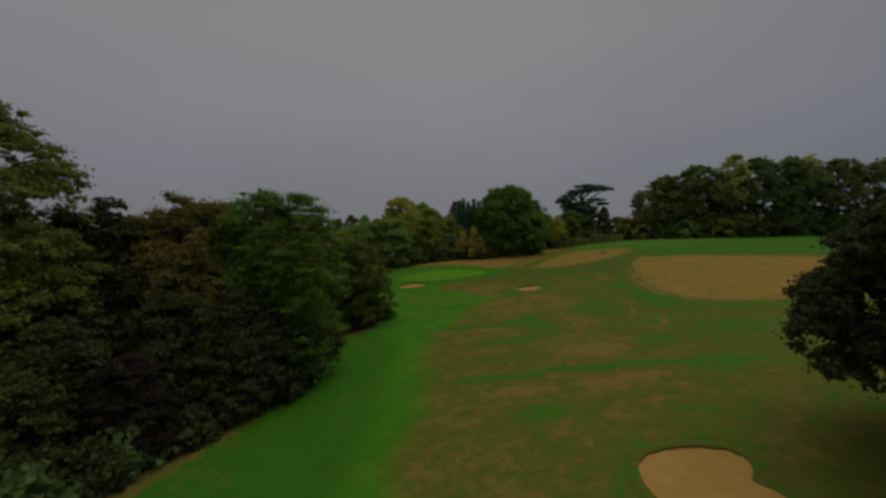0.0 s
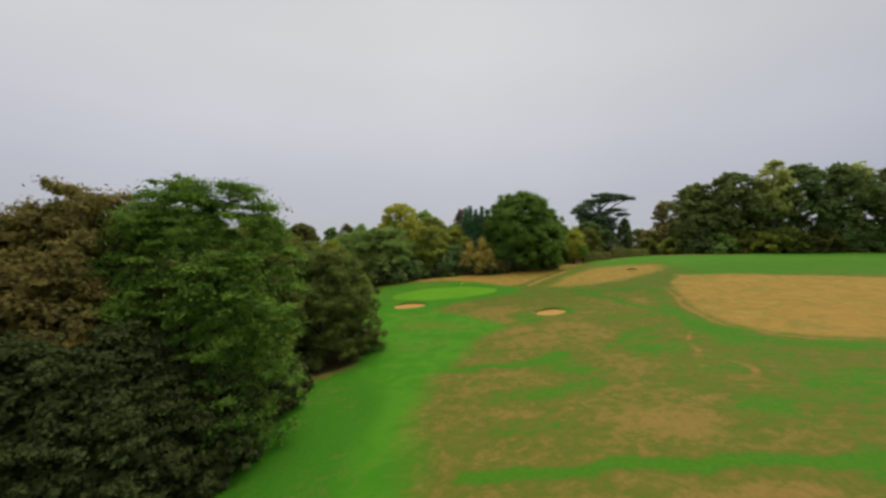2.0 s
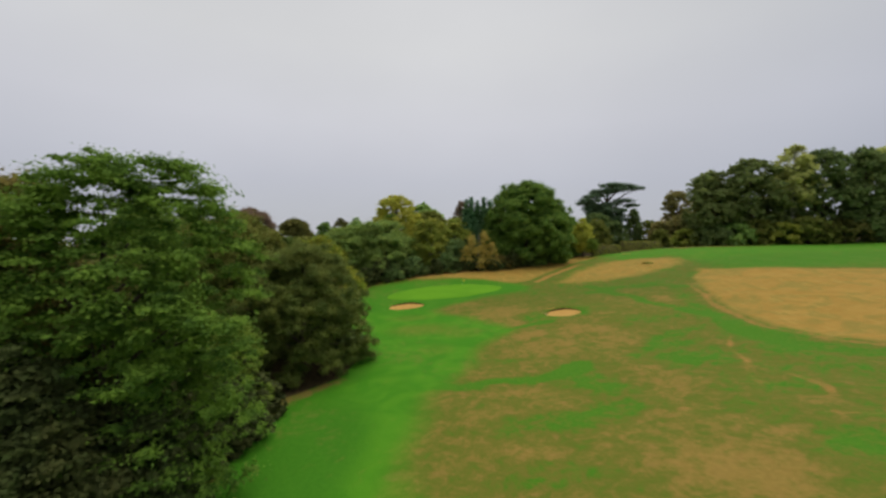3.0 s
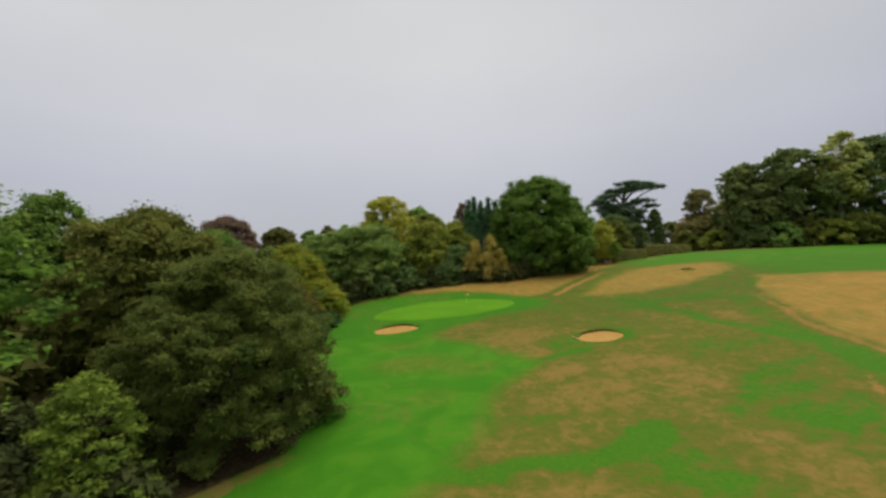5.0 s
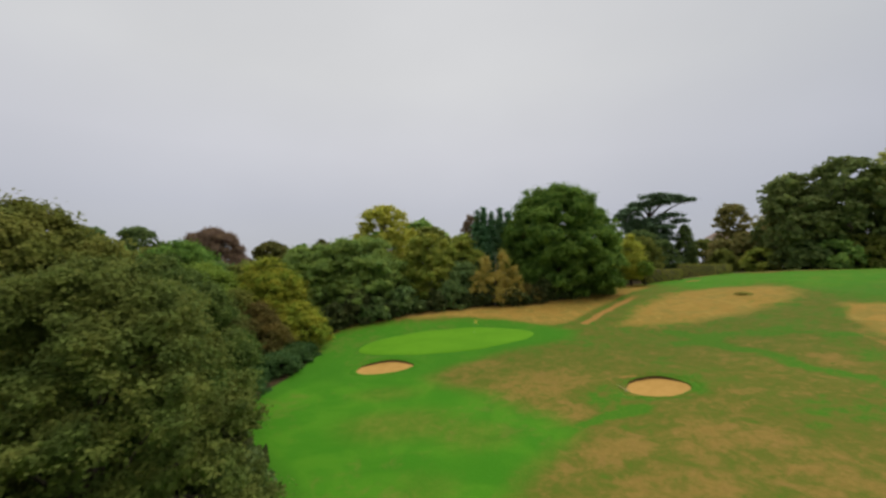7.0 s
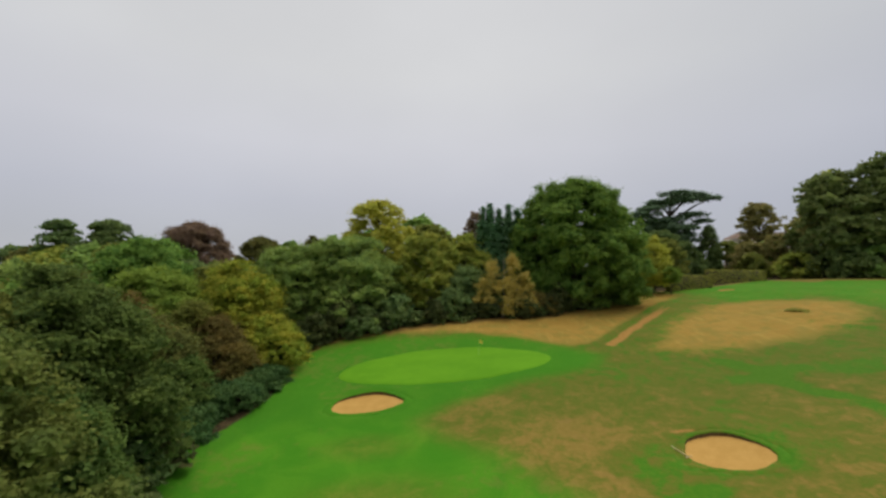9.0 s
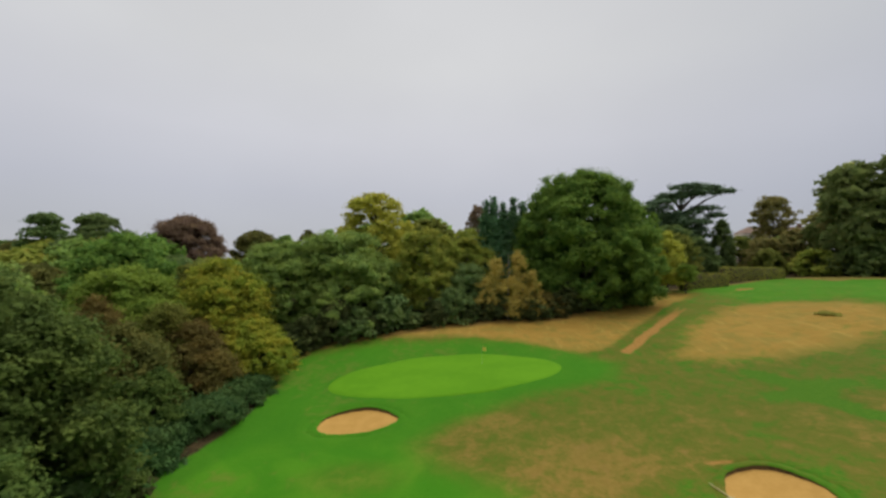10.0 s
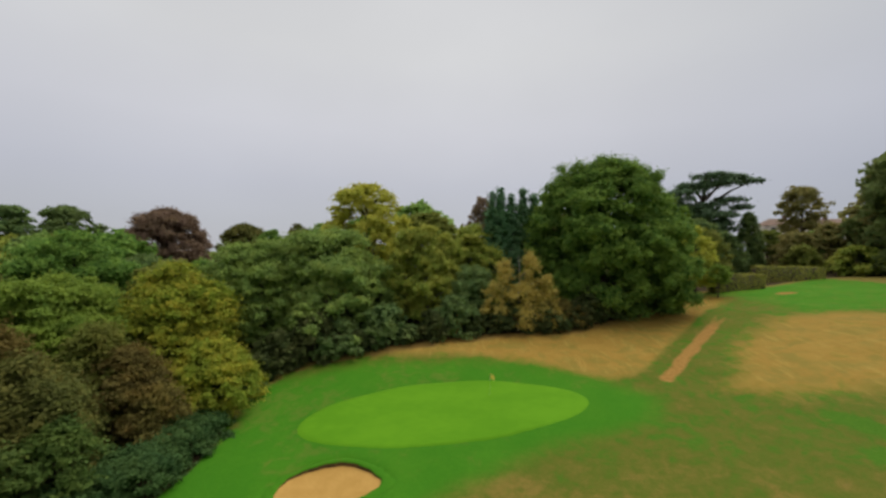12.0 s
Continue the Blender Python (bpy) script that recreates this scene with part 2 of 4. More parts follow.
# ---- materials ----
class Mat:
    """Small helper to wire a node material."""

    def __init__(self, name):
        self.m = bpy.data.materials.new(name)
        self.m.use_nodes = True
        self.nt = self.m.node_tree
        self.nt.nodes.clear()
        self.out = self.nt.nodes.new("ShaderNodeOutputMaterial")

    def node(self, kind, **inputs):
        n = self.nt.nodes.new(kind)
        for k, v in inputs.items():
            self.put(n.inputs[k.replace("_", " ")], v)
        return n

    def put(self, socket, v):
        if isinstance(v, bpy.types.NodeSocket):
            self.nt.links.new(v, socket)
        elif isinstance(v, tuple) and len(v) == 3 and socket.type == "RGBA":
            socket.default_value = (*v, 1)
        else:
            socket.default_value = v

    def noise(self, scale, detail=3.0, rough=0.55, vector=None, warp=0.0):
        n = self.node("ShaderNodeTexNoise", Scale=scale, Detail=detail, Roughness=rough, Distortion=warp)
        self.nt.links.new(vector or self.place(), n.inputs["Vector"])
        return n.outputs["Fac"]

    def place(self, scale=None):
        geo = self.nt.nodes.new("ShaderNodeNewGeometry").outputs["Position"]
        if scale is None:
            return geo
        m = self.node("ShaderNodeMapping", Scale=scale)
        self.nt.links.new(geo, m.inputs["Vector"])
        return m.outputs[0]

    def attr(self, name):
        n = self.nt.nodes.new("ShaderNodeAttribute")
        n.attribute_name = name
        return n.outputs["Fac"]

    def math(self, op, a, b=0.0, c=0.0):
        n = self.nt.nodes.new("ShaderNodeMath")
        n.operation = op
        self.put(n.inputs[0], a), self.put(n.inputs[1], b), self.put(n.inputs[2], c)
        return n.outputs[0]

    def span(self, v, a, b, c=0.0, d=1.0, smooth=True):
        n = self.nt.nodes.new("ShaderNodeMapRange")
        if smooth:
            n.interpolation_type = "SMOOTHSTEP"
        for s, q in zip(("Value", "From Min", "From Max", "To Min", "To Max"), (v, a, b, c, d)):
            self.put(n.inputs[s], q)
        return n.outputs[0]

    def mix(self, f, a, b):
        n = self.nt.nodes.new("ShaderNodeMixRGB")
        self.put(n.inputs[0], f), self.put(n.inputs[1], a), self.put(n.inputs[2], b)
        return n.outputs[0]

    def random(self, island=False):
        if island:
            return self.nt.nodes.new("ShaderNodeNewGeometry").outputs["Random Per Island"]
        return self.nt.nodes.new("ShaderNodeObjectInfo").outputs["Random"]

    def finish(self, colour, rough=0.85, height_=None, strength=0.4, distance=0.1, leaf=0.0, spec=0.3):
        bsdf = self.node("ShaderNodeBsdfPrincipled", Base_Color=colour, Roughness=rough)
        self.put(bsdf.inputs["Specular IOR Level"], spec)
        if height_ is not None:
            bump = self.node("ShaderNodeBump", Strength=strength, Distance=distance, Height=height_)
            self.nt.links.new(bump.outputs[0], bsdf.inputs["Normal"])
        surface = bsdf.outputs[0]
        if leaf:
            trans = self.node("ShaderNodeBsdfTranslucent", Color=colour)
            both = self.node("ShaderNodeMixShader", Fac=leaf)
            self.nt.links.new(surface, both.inputs[1])
            self.nt.links.new(trans.outputs[0], both.inputs[2])
            surface = both.outputs[0]
        self.nt.links.new(surface, self.out.inputs["Surface"])
        return self.m


def turf_material():
    m = Mat("mown_turf")
    big, mid, fine = m.noise(0.075, 3), m.noise(0.2, 3.5, 0.52, warp=1.1), m.noise(2.4, 4, 0.68)
    streak = m.noise(1.0, 5, 0.6, m.place((0.11, 0.20, 0.3)), 1.4)
    patch = m.noise(0.34, 3, 0.5, warp=1.6)
    speck = m.noise(0.75, 5, 0.66, warp=0.6)
    grain = m.noise(9.0, 3, 0.6)
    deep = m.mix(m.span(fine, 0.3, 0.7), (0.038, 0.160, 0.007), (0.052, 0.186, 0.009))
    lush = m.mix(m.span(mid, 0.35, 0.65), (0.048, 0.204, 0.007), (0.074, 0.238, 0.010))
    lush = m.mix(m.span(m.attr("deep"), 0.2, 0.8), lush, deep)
    lush = m.mix(m.span(m.math("ADD", m.math("MULTIPLY", speck, 0.5), m.math("MULTIPLY", big, 0.5)), 0.535, 0.63, 0.0, 0.36), lush, (0.158, 0.162, 0.030))
    olive = m.mix(m.span(speck, 0.35, 0.65), (0.106, 0.138, 0.014), (0.146, 0.142, 0.020))
    fresh = m.mix(m.span(fine, 0.3, 0.7), (0.050, 0.170, 0.008), (0.074, 0.190, 0.010))
    tan = m.mix(m.span(fine, 0.3, 0.7), (0.232, 0.152, 0.033), (0.282, 0.184, 0.045))
    tan = m.mix(m.span(speck, 0.56, 0.7, 0.0, 0.6), tan, (0.270, 0.168, 0.050))
    def swing(v, k):
        return m.math("MULTIPLY", m.math("SUBTRACT", v, 0.5), k)

    ragged = m.math("ADD", m.math("ADD", swing(mid, 0.55), swing(patch, 0.85)), m.math("ADD", m.math("ADD", swing(streak, 0.35), swing(fine, 0.5)), swing(speck, 1.1)))
    share = m.math("ADD", m.attr("dry"), ragged)
    colour = m.mix(m.span(share, -0.1, 0.36), fresh, olive)
    colour = m.mix(m.span(share, 0.32, 0.9, 0.0, 0.86), colour, tan)
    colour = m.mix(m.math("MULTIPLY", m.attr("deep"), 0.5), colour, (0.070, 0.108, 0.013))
    colour = m.mix(m.attr("lush"), colour, lush)
    gold = m.mix(m.span(m.noise(0.6, 4, 0.6, m.place((0.5, 0.8, 1.0)), 0.7), 0.3, 0.72), (0.308, 0.184, 0.035), (0.364, 0.226, 0.049))
    gold = m.mix(m.span(m.math("ADD", m.math("MULTIPLY", mid, 0.6), m.math("MULTIPLY", speck, 0.4)), 0.45, 0.60, 0.0, 0.75), gold, (0.214, 0.180, 0.034))
    gold = m.mix(m.span(m.noise(1.3, 3, 0.6, m.place((1.0, 0.14, 1.0)), 0.5), 0.54, 0.68, 0.0, 0.55), gold, (0.400, 0.275, 0.066))
    soft = m.math("ADD", m.math("MULTIPLY", m.math("SUBTRACT", mid, 0.5), 0.9), m.math("MULTIPLY", m.math("SUBTRACT", speck, 0.5), 0.8))
    colour = m.mix(m.span(m.math("ADD", m.attr("straw"), soft), 0.15, 0.85), colour, gold)
    colour = m.mix(m.span(m.math("ADD", m.attr("edge"), ragged), 0.45, 1.0, 0.0, 0.75), colour, (0.230, 0.140, 0.042))
    earth = m.mix(m.span(fine, 0.35, 0.65), (0.290, 0.155, 0.036), (0.370, 0.212, 0.058))
    colour = m.mix(m.span(m.math("ADD", m.attr("bare"), m.math("MULTIPLY", soft, 0.6)), 0.3, 0.8), colour, earth)
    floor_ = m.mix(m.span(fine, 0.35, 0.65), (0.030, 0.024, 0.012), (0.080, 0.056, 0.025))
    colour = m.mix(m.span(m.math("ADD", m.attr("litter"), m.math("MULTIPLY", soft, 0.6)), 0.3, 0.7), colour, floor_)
    colour = m.mix(m.math("MULTIPLY", m.span(grain, 0.35, 0.7), 0.22), colour, m.mix(0.5, colour, (0.02, 0.035, 0.006)))
    lift = m.math("ADD", fine, m.math("MULTIPLY", grain, 0.5))
    return m.finish(colour, 0.9, lift, 0.4, 0.12, spec=0.1)


def leaf_material(name, dark, light, tint, tint_share=0.25, through_=0.42):
    """Leaves that differ one by one, spray by spray and from one part of a crown to another."""
    m = Mat(name)
    one = m.span(m.random(True), 0.0, 1.0, 0.15, 0.75, False)
    spray, patch, drift = m.noise(1.1, 2, 0.5), m.noise(0.5, 3), m.noise(0.16, 2)
    colour = m.mix(m.math("ADD", m.math("MULTIPLY", one, 0.45), m.span(spray, 0.36, 0.66, 0.0, 0.6)), dark, light)
    colour = m.mix(m.span(patch, 0.62 - tint_share, 0.78 - tint_share * 0.6), colour, m.mix(one, tint, light))
    colour = m.mix(m.span(drift, 0.35, 0.65, 0.0, 0.3), colour, m.mix(0.6, dark, tint))
    own = m.nt.nodes.new("ShaderNodeHueSaturation")
    m.put(own.inputs["Hue"], m.span(m.random(), 0, 1, 0.488, 0.508, False))
    m.put(own.inputs["Value"], m.span(m.random(), 0, 1, 2.4, 2.75, False))
    m.put(own.inputs["Saturation"], 1.02)
    m.put(own.inputs["Color"], colour)
    return m.finish(own.outputs[0], 0.75, leaf=through_, spec=0.06)


def plain_material(name, a, b, scale=4.0, rough=0.85, strength=0.4, distance=0.05, stretch=(1, 1, 1), spec=0.3):
    m = Mat(name)
    v = m.place(stretch)
    coarse, fine = m.noise(scale, 4, 0.6, v), m.noise(scale * 6, 3, 0.6, v)
    colour = m.mix(m.span(m.math("ADD", m.math("MULTIPLY", coarse, 0.65), m.math("MULTIPLY", fine, 0.35)), 0.35, 0.65), a, b)
    return m.finish(colour, rough, fine, strength, distance, spec=spec)


TURF = turf_material()
GREEN = plain_material("close_mown_green", (0.088, 0.248, 0.006), (0.108, 0.282, 0.008), 0.35, 0.85, 0.12, 0.01, (0.5, 1, 1), 0.12)
SAND = plain_material("bunker_sand", (0.420, 0.246, 0.064), (0.485, 0.292, 0.082), 0.7, 0.95, 0.35, 0.03, spec=0.1)
SOIL = plain_material("bunker_face", (0.060, 0.038, 0.018), (0.130, 0.085, 0.038), 3.0, 0.95, 0.6, 0.05)
BARK = plain_material("bark", (0.045, 0.034, 0.024), (0.120, 0.092, 0.066), 3.0, 0.9, 0.8, 0.06, (3, 3, 0.6))
PALE_BARK = plain_material("pale_bark", (0.180, 0.165, 0.140), (0.420, 0.400, 0.360), 2.0, 0.85, 0.6, 0.05, (2, 2, 0.8))
# sycamore: sunlit sprays and shaded hollows are put into the leaf colours
L_SYCAMORE = leaf_material("sycamore_leaves", (0.014, 0.032, 0.008), (0.060, 0.106, 0.018), (0.104, 0.158, 0.025), 0.22)
L_OAK = leaf_material("oak_leaves", (0.020, 0.052, 0.013), (0.088, 0.146, 0.029), (0.098, 0.144, 0.028), 0.18)
# dark, lime, hazel, cedar and wood leaves are lightened to stand for haze
L_DARK = leaf_material("dark_leaves", (0.036, 0.060, 0.023), (0.074, 0.110, 0.036), (0.078, 0.098, 0.031), 0.2)
L_OLIVE = leaf_material("olive_leaves", (0.042, 0.054, 0.013), (0.092, 0.110, 0.025), (0.100, 0.096, 0.023), 0.22)
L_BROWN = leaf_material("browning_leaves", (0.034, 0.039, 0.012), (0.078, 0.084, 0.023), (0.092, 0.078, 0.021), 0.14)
L_LIME = leaf_material("lime_leaves", (0.106, 0.132, 0.024), (0.212, 0.235, 0.043), (0.231, 0.221, 0.039), 0.3)
L_YELLOW = leaf_material("yellowing_leaves", (0.064, 0.092, 0.018), (0.142, 0.174, 0.034), (0.182, 0.166, 0.034), 0.2)
L_GOLD = leaf_material("golden_leaves", (0.120, 0.104, 0.028), (0.204, 0.176, 0.050), (0.218, 0.164, 0.044), 0.3)
L_HAZEL = leaf_material("hazel_leaves", (0.053, 0.097, 0.028), (0.128, 0.190, 0.051), (0.137, 0.174, 0.042), 0.2)
L_COPPER = leaf_material("copper_leaves", (0.059, 0.042, 0.032), (0.108, 0.077, 0.053), (0.119, 0.090, 0.046), 0.2)
L_PURPLE = leaf_material("purple_leaves", (0.015, 0.011, 0.009), (0.032, 0.022, 0.017), (0.022, 0.024, 0.011), 0.25)
L_CONIFER = leaf_material("conifer_needles", (0.028, 0.066, 0.032), (0.066, 0.124, 0.056), (0.058, 0.110, 0.048), 0.2, 0.15)
L_CEDAR = leaf_material("cedar_needles", (0.034, 0.060, 0.034), (0.067, 0.105, 0.057), (0.061, 0.094, 0.048), 0.2, 0.12)
# evergreen leaves taken darker still: shade under the trees is put into the colour
L_SHADE = leaf_material("shade_toned_leaves", (0.015, 0.021, 0.008), (0.033, 0.043, 0.013), (0.038, 0.040, 0.014), 0.2, 0.25)
L_WILLOW = leaf_material("willow_leaves", (0.028, 0.040, 0.011), (0.072, 0.094, 0.023), (0.088, 0.090, 0.022), 0.22)
L_WOOD = leaf_material("mixed_wood_leaves", (0.038, 0.058, 0.021), (0.078, 0.105, 0.034), (0.083, 0.094, 0.030), 0.25)
L_BEECH = leaf_material("beech_leaves", (0.068, 0.070, 0.024), (0.128, 0.126, 0.042), (0.126, 0.104, 0.036), 0.25)
L_AMBER = leaf_material("amber_leaves", (0.052, 0.082, 0.012), (0.126, 0.162, 0.022), (0.205, 0.165, 0.024), 0.22)
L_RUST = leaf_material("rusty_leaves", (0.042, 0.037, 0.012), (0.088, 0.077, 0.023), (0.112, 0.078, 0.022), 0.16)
L_PALE = leaf_material("pale_thin_leaves", (0.124, 0.144, 0.048), (0.236, 0.262, 0.088), (0.216, 0.226, 0.072), 0.25)
# bramble green, a quarter darker to include the shade of the bank
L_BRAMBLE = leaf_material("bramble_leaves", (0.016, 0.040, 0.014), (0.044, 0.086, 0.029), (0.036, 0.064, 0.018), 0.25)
L_ELDER = leaf_material("elder_leaves", (0.022, 0.040, 0.012), (0.056, 0.086, 0.022), (0.064, 0.084, 0.019), 0.2)
L_HORNBEAM = leaf_material("hornbeam_leaves", (0.044, 0.042, 0.014), (0.096, 0.088, 0.027), (0.112, 0.088, 0.025), 0.25)
L_FLAME = leaf_material("orange_leaves", (0.110, 0.052, 0.014), (0.190, 0.092, 0.024), (0.200, 0.080, 0.020), 0.25)
L_HEDGE = leaf_material("hedge_leaves", (0.082, 0.092, 0.020), (0.156, 0.164, 0.038), (0.170, 0.160, 0.038), 0.2)
L_SAPLING = leaf_material("sapling_leaves", (0.042, 0.074, 0.015), (0.098, 0.145, 0.027), (0.105, 0.136, 0.023), 0.3)


# ---- building blocks ----
def mesh_of(name, verts, faces, materials, index=None):
    """A mesh from an array of corners and an array of equal-sided faces."""
    me = bpy.data.meshes.new(name)
    verts, faces = np.asarray(verts, np.float32), np.asarray(faces, np.int32)
    n, side = faces.shape
    me.vertices.add(len(verts))
    me.vertices.foreach_set("co", verts.ravel())
    me.loops.add(n * side)
    me.loops.foreach_set("vertex_index", faces.ravel())
    me.polygons.add(n)
    me.polygons.foreach_set("loop_start", np.arange(0, n * side, side, dtype=np.int32))
    for mat in materials:
        me.materials.append(mat)
    if index is not None:
        me.polygons.foreach_set("material_index", np.asarray(index, np.int32))
    me.update(calc_edges=True)
    return me


def smooth(me):
    me.polygons.foreach_set("use_smooth", np.ones(len(me.polygons), bool))
    return me


def part(name, data, parent, label=""):
    """One mesh object under a thing or a part; data is a mesh or a bmesh with its materials set."""
    ob = new(name, data)
    ob.parent = parent
    return tagged(ob, label)


def thing(name, m, label, category, group="", kind=""):
    ob = new(name)
    ob.empty_display_size = 0.3
    ob.matrix_basis = m
    return tagged(ob, label, category, group, kind)


def tube(points, radii, sides=6):
    """Corners and faces of a tapering tube along points."""
    points = [Vector(p) for p in points]
    verts, faces = [], []
    for i, (p, r) in enumerate(zip(points, radii)):
        ahead = (points[min(i + 1, len(points) - 1)] - points[max(i - 1, 0)]).normalized()
        q = ahead.to_track_quat("Z", "Y")
        for s in range(sides):
            an = 2 * math.pi * s / sides
            verts.append(p + q @ Vector((math.cos(an) * r, math.sin(an) * r, 0)))
    for i in range(len(points) - 1):
        for s in range(sides):
            t = (s + 1) % sides
            faces.append((i * sides + s, i * sides + t, (i + 1) * sides + t, (i + 1) * sides + s))
    return verts, faces


def joined(tubes):
    verts, faces = [], []
    for v, f in tubes:
        k = len(verts)
        verts += [tuple(p) for p in v]
        faces += [tuple(i + k for i in q) for q in f]
    return verts, faces


def leaf_mesh(name, rs, clumps, size, cover, material, up=0.45, droop=0.0, slim=0.45, outer=True, ragged=0.24):
    """Sprays of leaves on the shells of clumps (x, y, z, radius, flatness), mostly on the sides away from the crown's middle."""
    clumps = np.asarray(clumps, float)
    counts = np.maximum(6, (cover * 2 * math.pi * clumps[:, 3] ** 2 * (0.4 + 0.6 * clumps[:, 4]) / (slim * size ** 2)).astype(int))
    who = np.repeat(np.arange(len(clumps)), counts)
    n = len(who)
    c = clumps[who]
    d = rs.normal(size=(n, 3))
    d /= np.linalg.norm(d, axis=1)[:, None]
    if outer:
        away = c[:, :3] - np.array([0, 0, 0.42 * clumps[:, 2].max()])
        away[:, 2] *= 0.8
        away /= np.linalg.norm(away, axis=1)[:, None] + 1e-6
        dot = (d * away).sum(1)
        back = (dot < -0.15) & (rs.rand(n) < 0.85)
        d[back] -= 2 * dot[back][:, None] * away[back]
    flip = (d[:, 2] < -0.3) & (rs.rand(n) < 0.5)
    d[flip, 2] *= -1
    reach = rs.uniform(0.5, 1.06, n)
    stray = rs.rand(n) < ragged
    reach[stray] = 1.0 + 3.4 * ragged * rs.rand(stray.sum()) ** 1.6
    core = rs.rand(n) < 0.06
    reach[core] = rs.uniform(0.05, 0.5, core.sum())
    p = c[:, :3] + d * (reach * c[:, 3])[:, None] * np.stack([np.ones(n), np.ones(n), c[:, 4]], 1)
    if droop:
        p[:, 2] -= droop * rs.rand(n) ** 2 * c[:, 3]
    nor = d * 0.6 + rs.normal(size=(n, 3)) * 0.42
    nor[:, 2] += up
    nor /= np.linalg.norm(nor, axis=1)[:, None]
    u = np.cross(nor, rs.normal(size=(n, 3)))
    u /= np.linalg.norm(u, axis=1)[:, None] + 1e-9
    v = np.cross(nor, u)
    s = size * rs.uniform(0.65, 1.35, n)
    s[core] *= 2.4
    u, v = u * (s * 0.5)[:, None], v * (s * slim)[:, None]
    verts = np.stack([p + u, p - u + v, p - u - v], 1).reshape(-1, 3)
    return mesh_of(name, verts, np.arange(3 * n).reshape(n, 3), [material])


PROFILES = {
    "round": lambda k: np.sqrt(np.clip(1 - (2 * k - 1) ** 2, 0, 1)) ** 0.9,
    "broad": lambda k: np.clip(np.sin(math.pi * (0.06 + 0.94 * np.clip(k, 0, 1)) ** 0.8), 0, 1) ** 0.45,
    "egg": lambda k: np.clip(np.sin(math.pi * (0.05 + 0.95 * np.clip(k, 0, 1)) ** 0.66), 0, 1) ** 0.6,
    "skirt": lambda k: np.where(k < 0.45, 0.86 + 0.14 * np.sin(math.pi * k / 0.9), np.sqrt(np.clip(1 - ((k - 0.45) / 0.56) ** 2, 0, 1))),
    "dome": lambda k: np.where(k < 0.40, 0.80 + 0.20 * np.sin(math.pi * np.clip(k, 0, 1) / 0.8), np.clip(1 - np.abs((k - 0.40) / 0.60) ** 2.3, 0, 1) ** 0.5),
    "mound": lambda k: np.sqrt(np.clip(1 - k ** 2, 0, 1)),
    "spire": lambda k: np.clip(1 - np.clip(k, 0, 1) ** 2.2, 0, 1) * np.clip(k * 6 + 0.7, 0, 1),
    "column": lambda k: np.clip(1 - k ** 3, 0, 1) ** 0.8 * np.clip(k * 6 + 0.6, 0, 1),
}


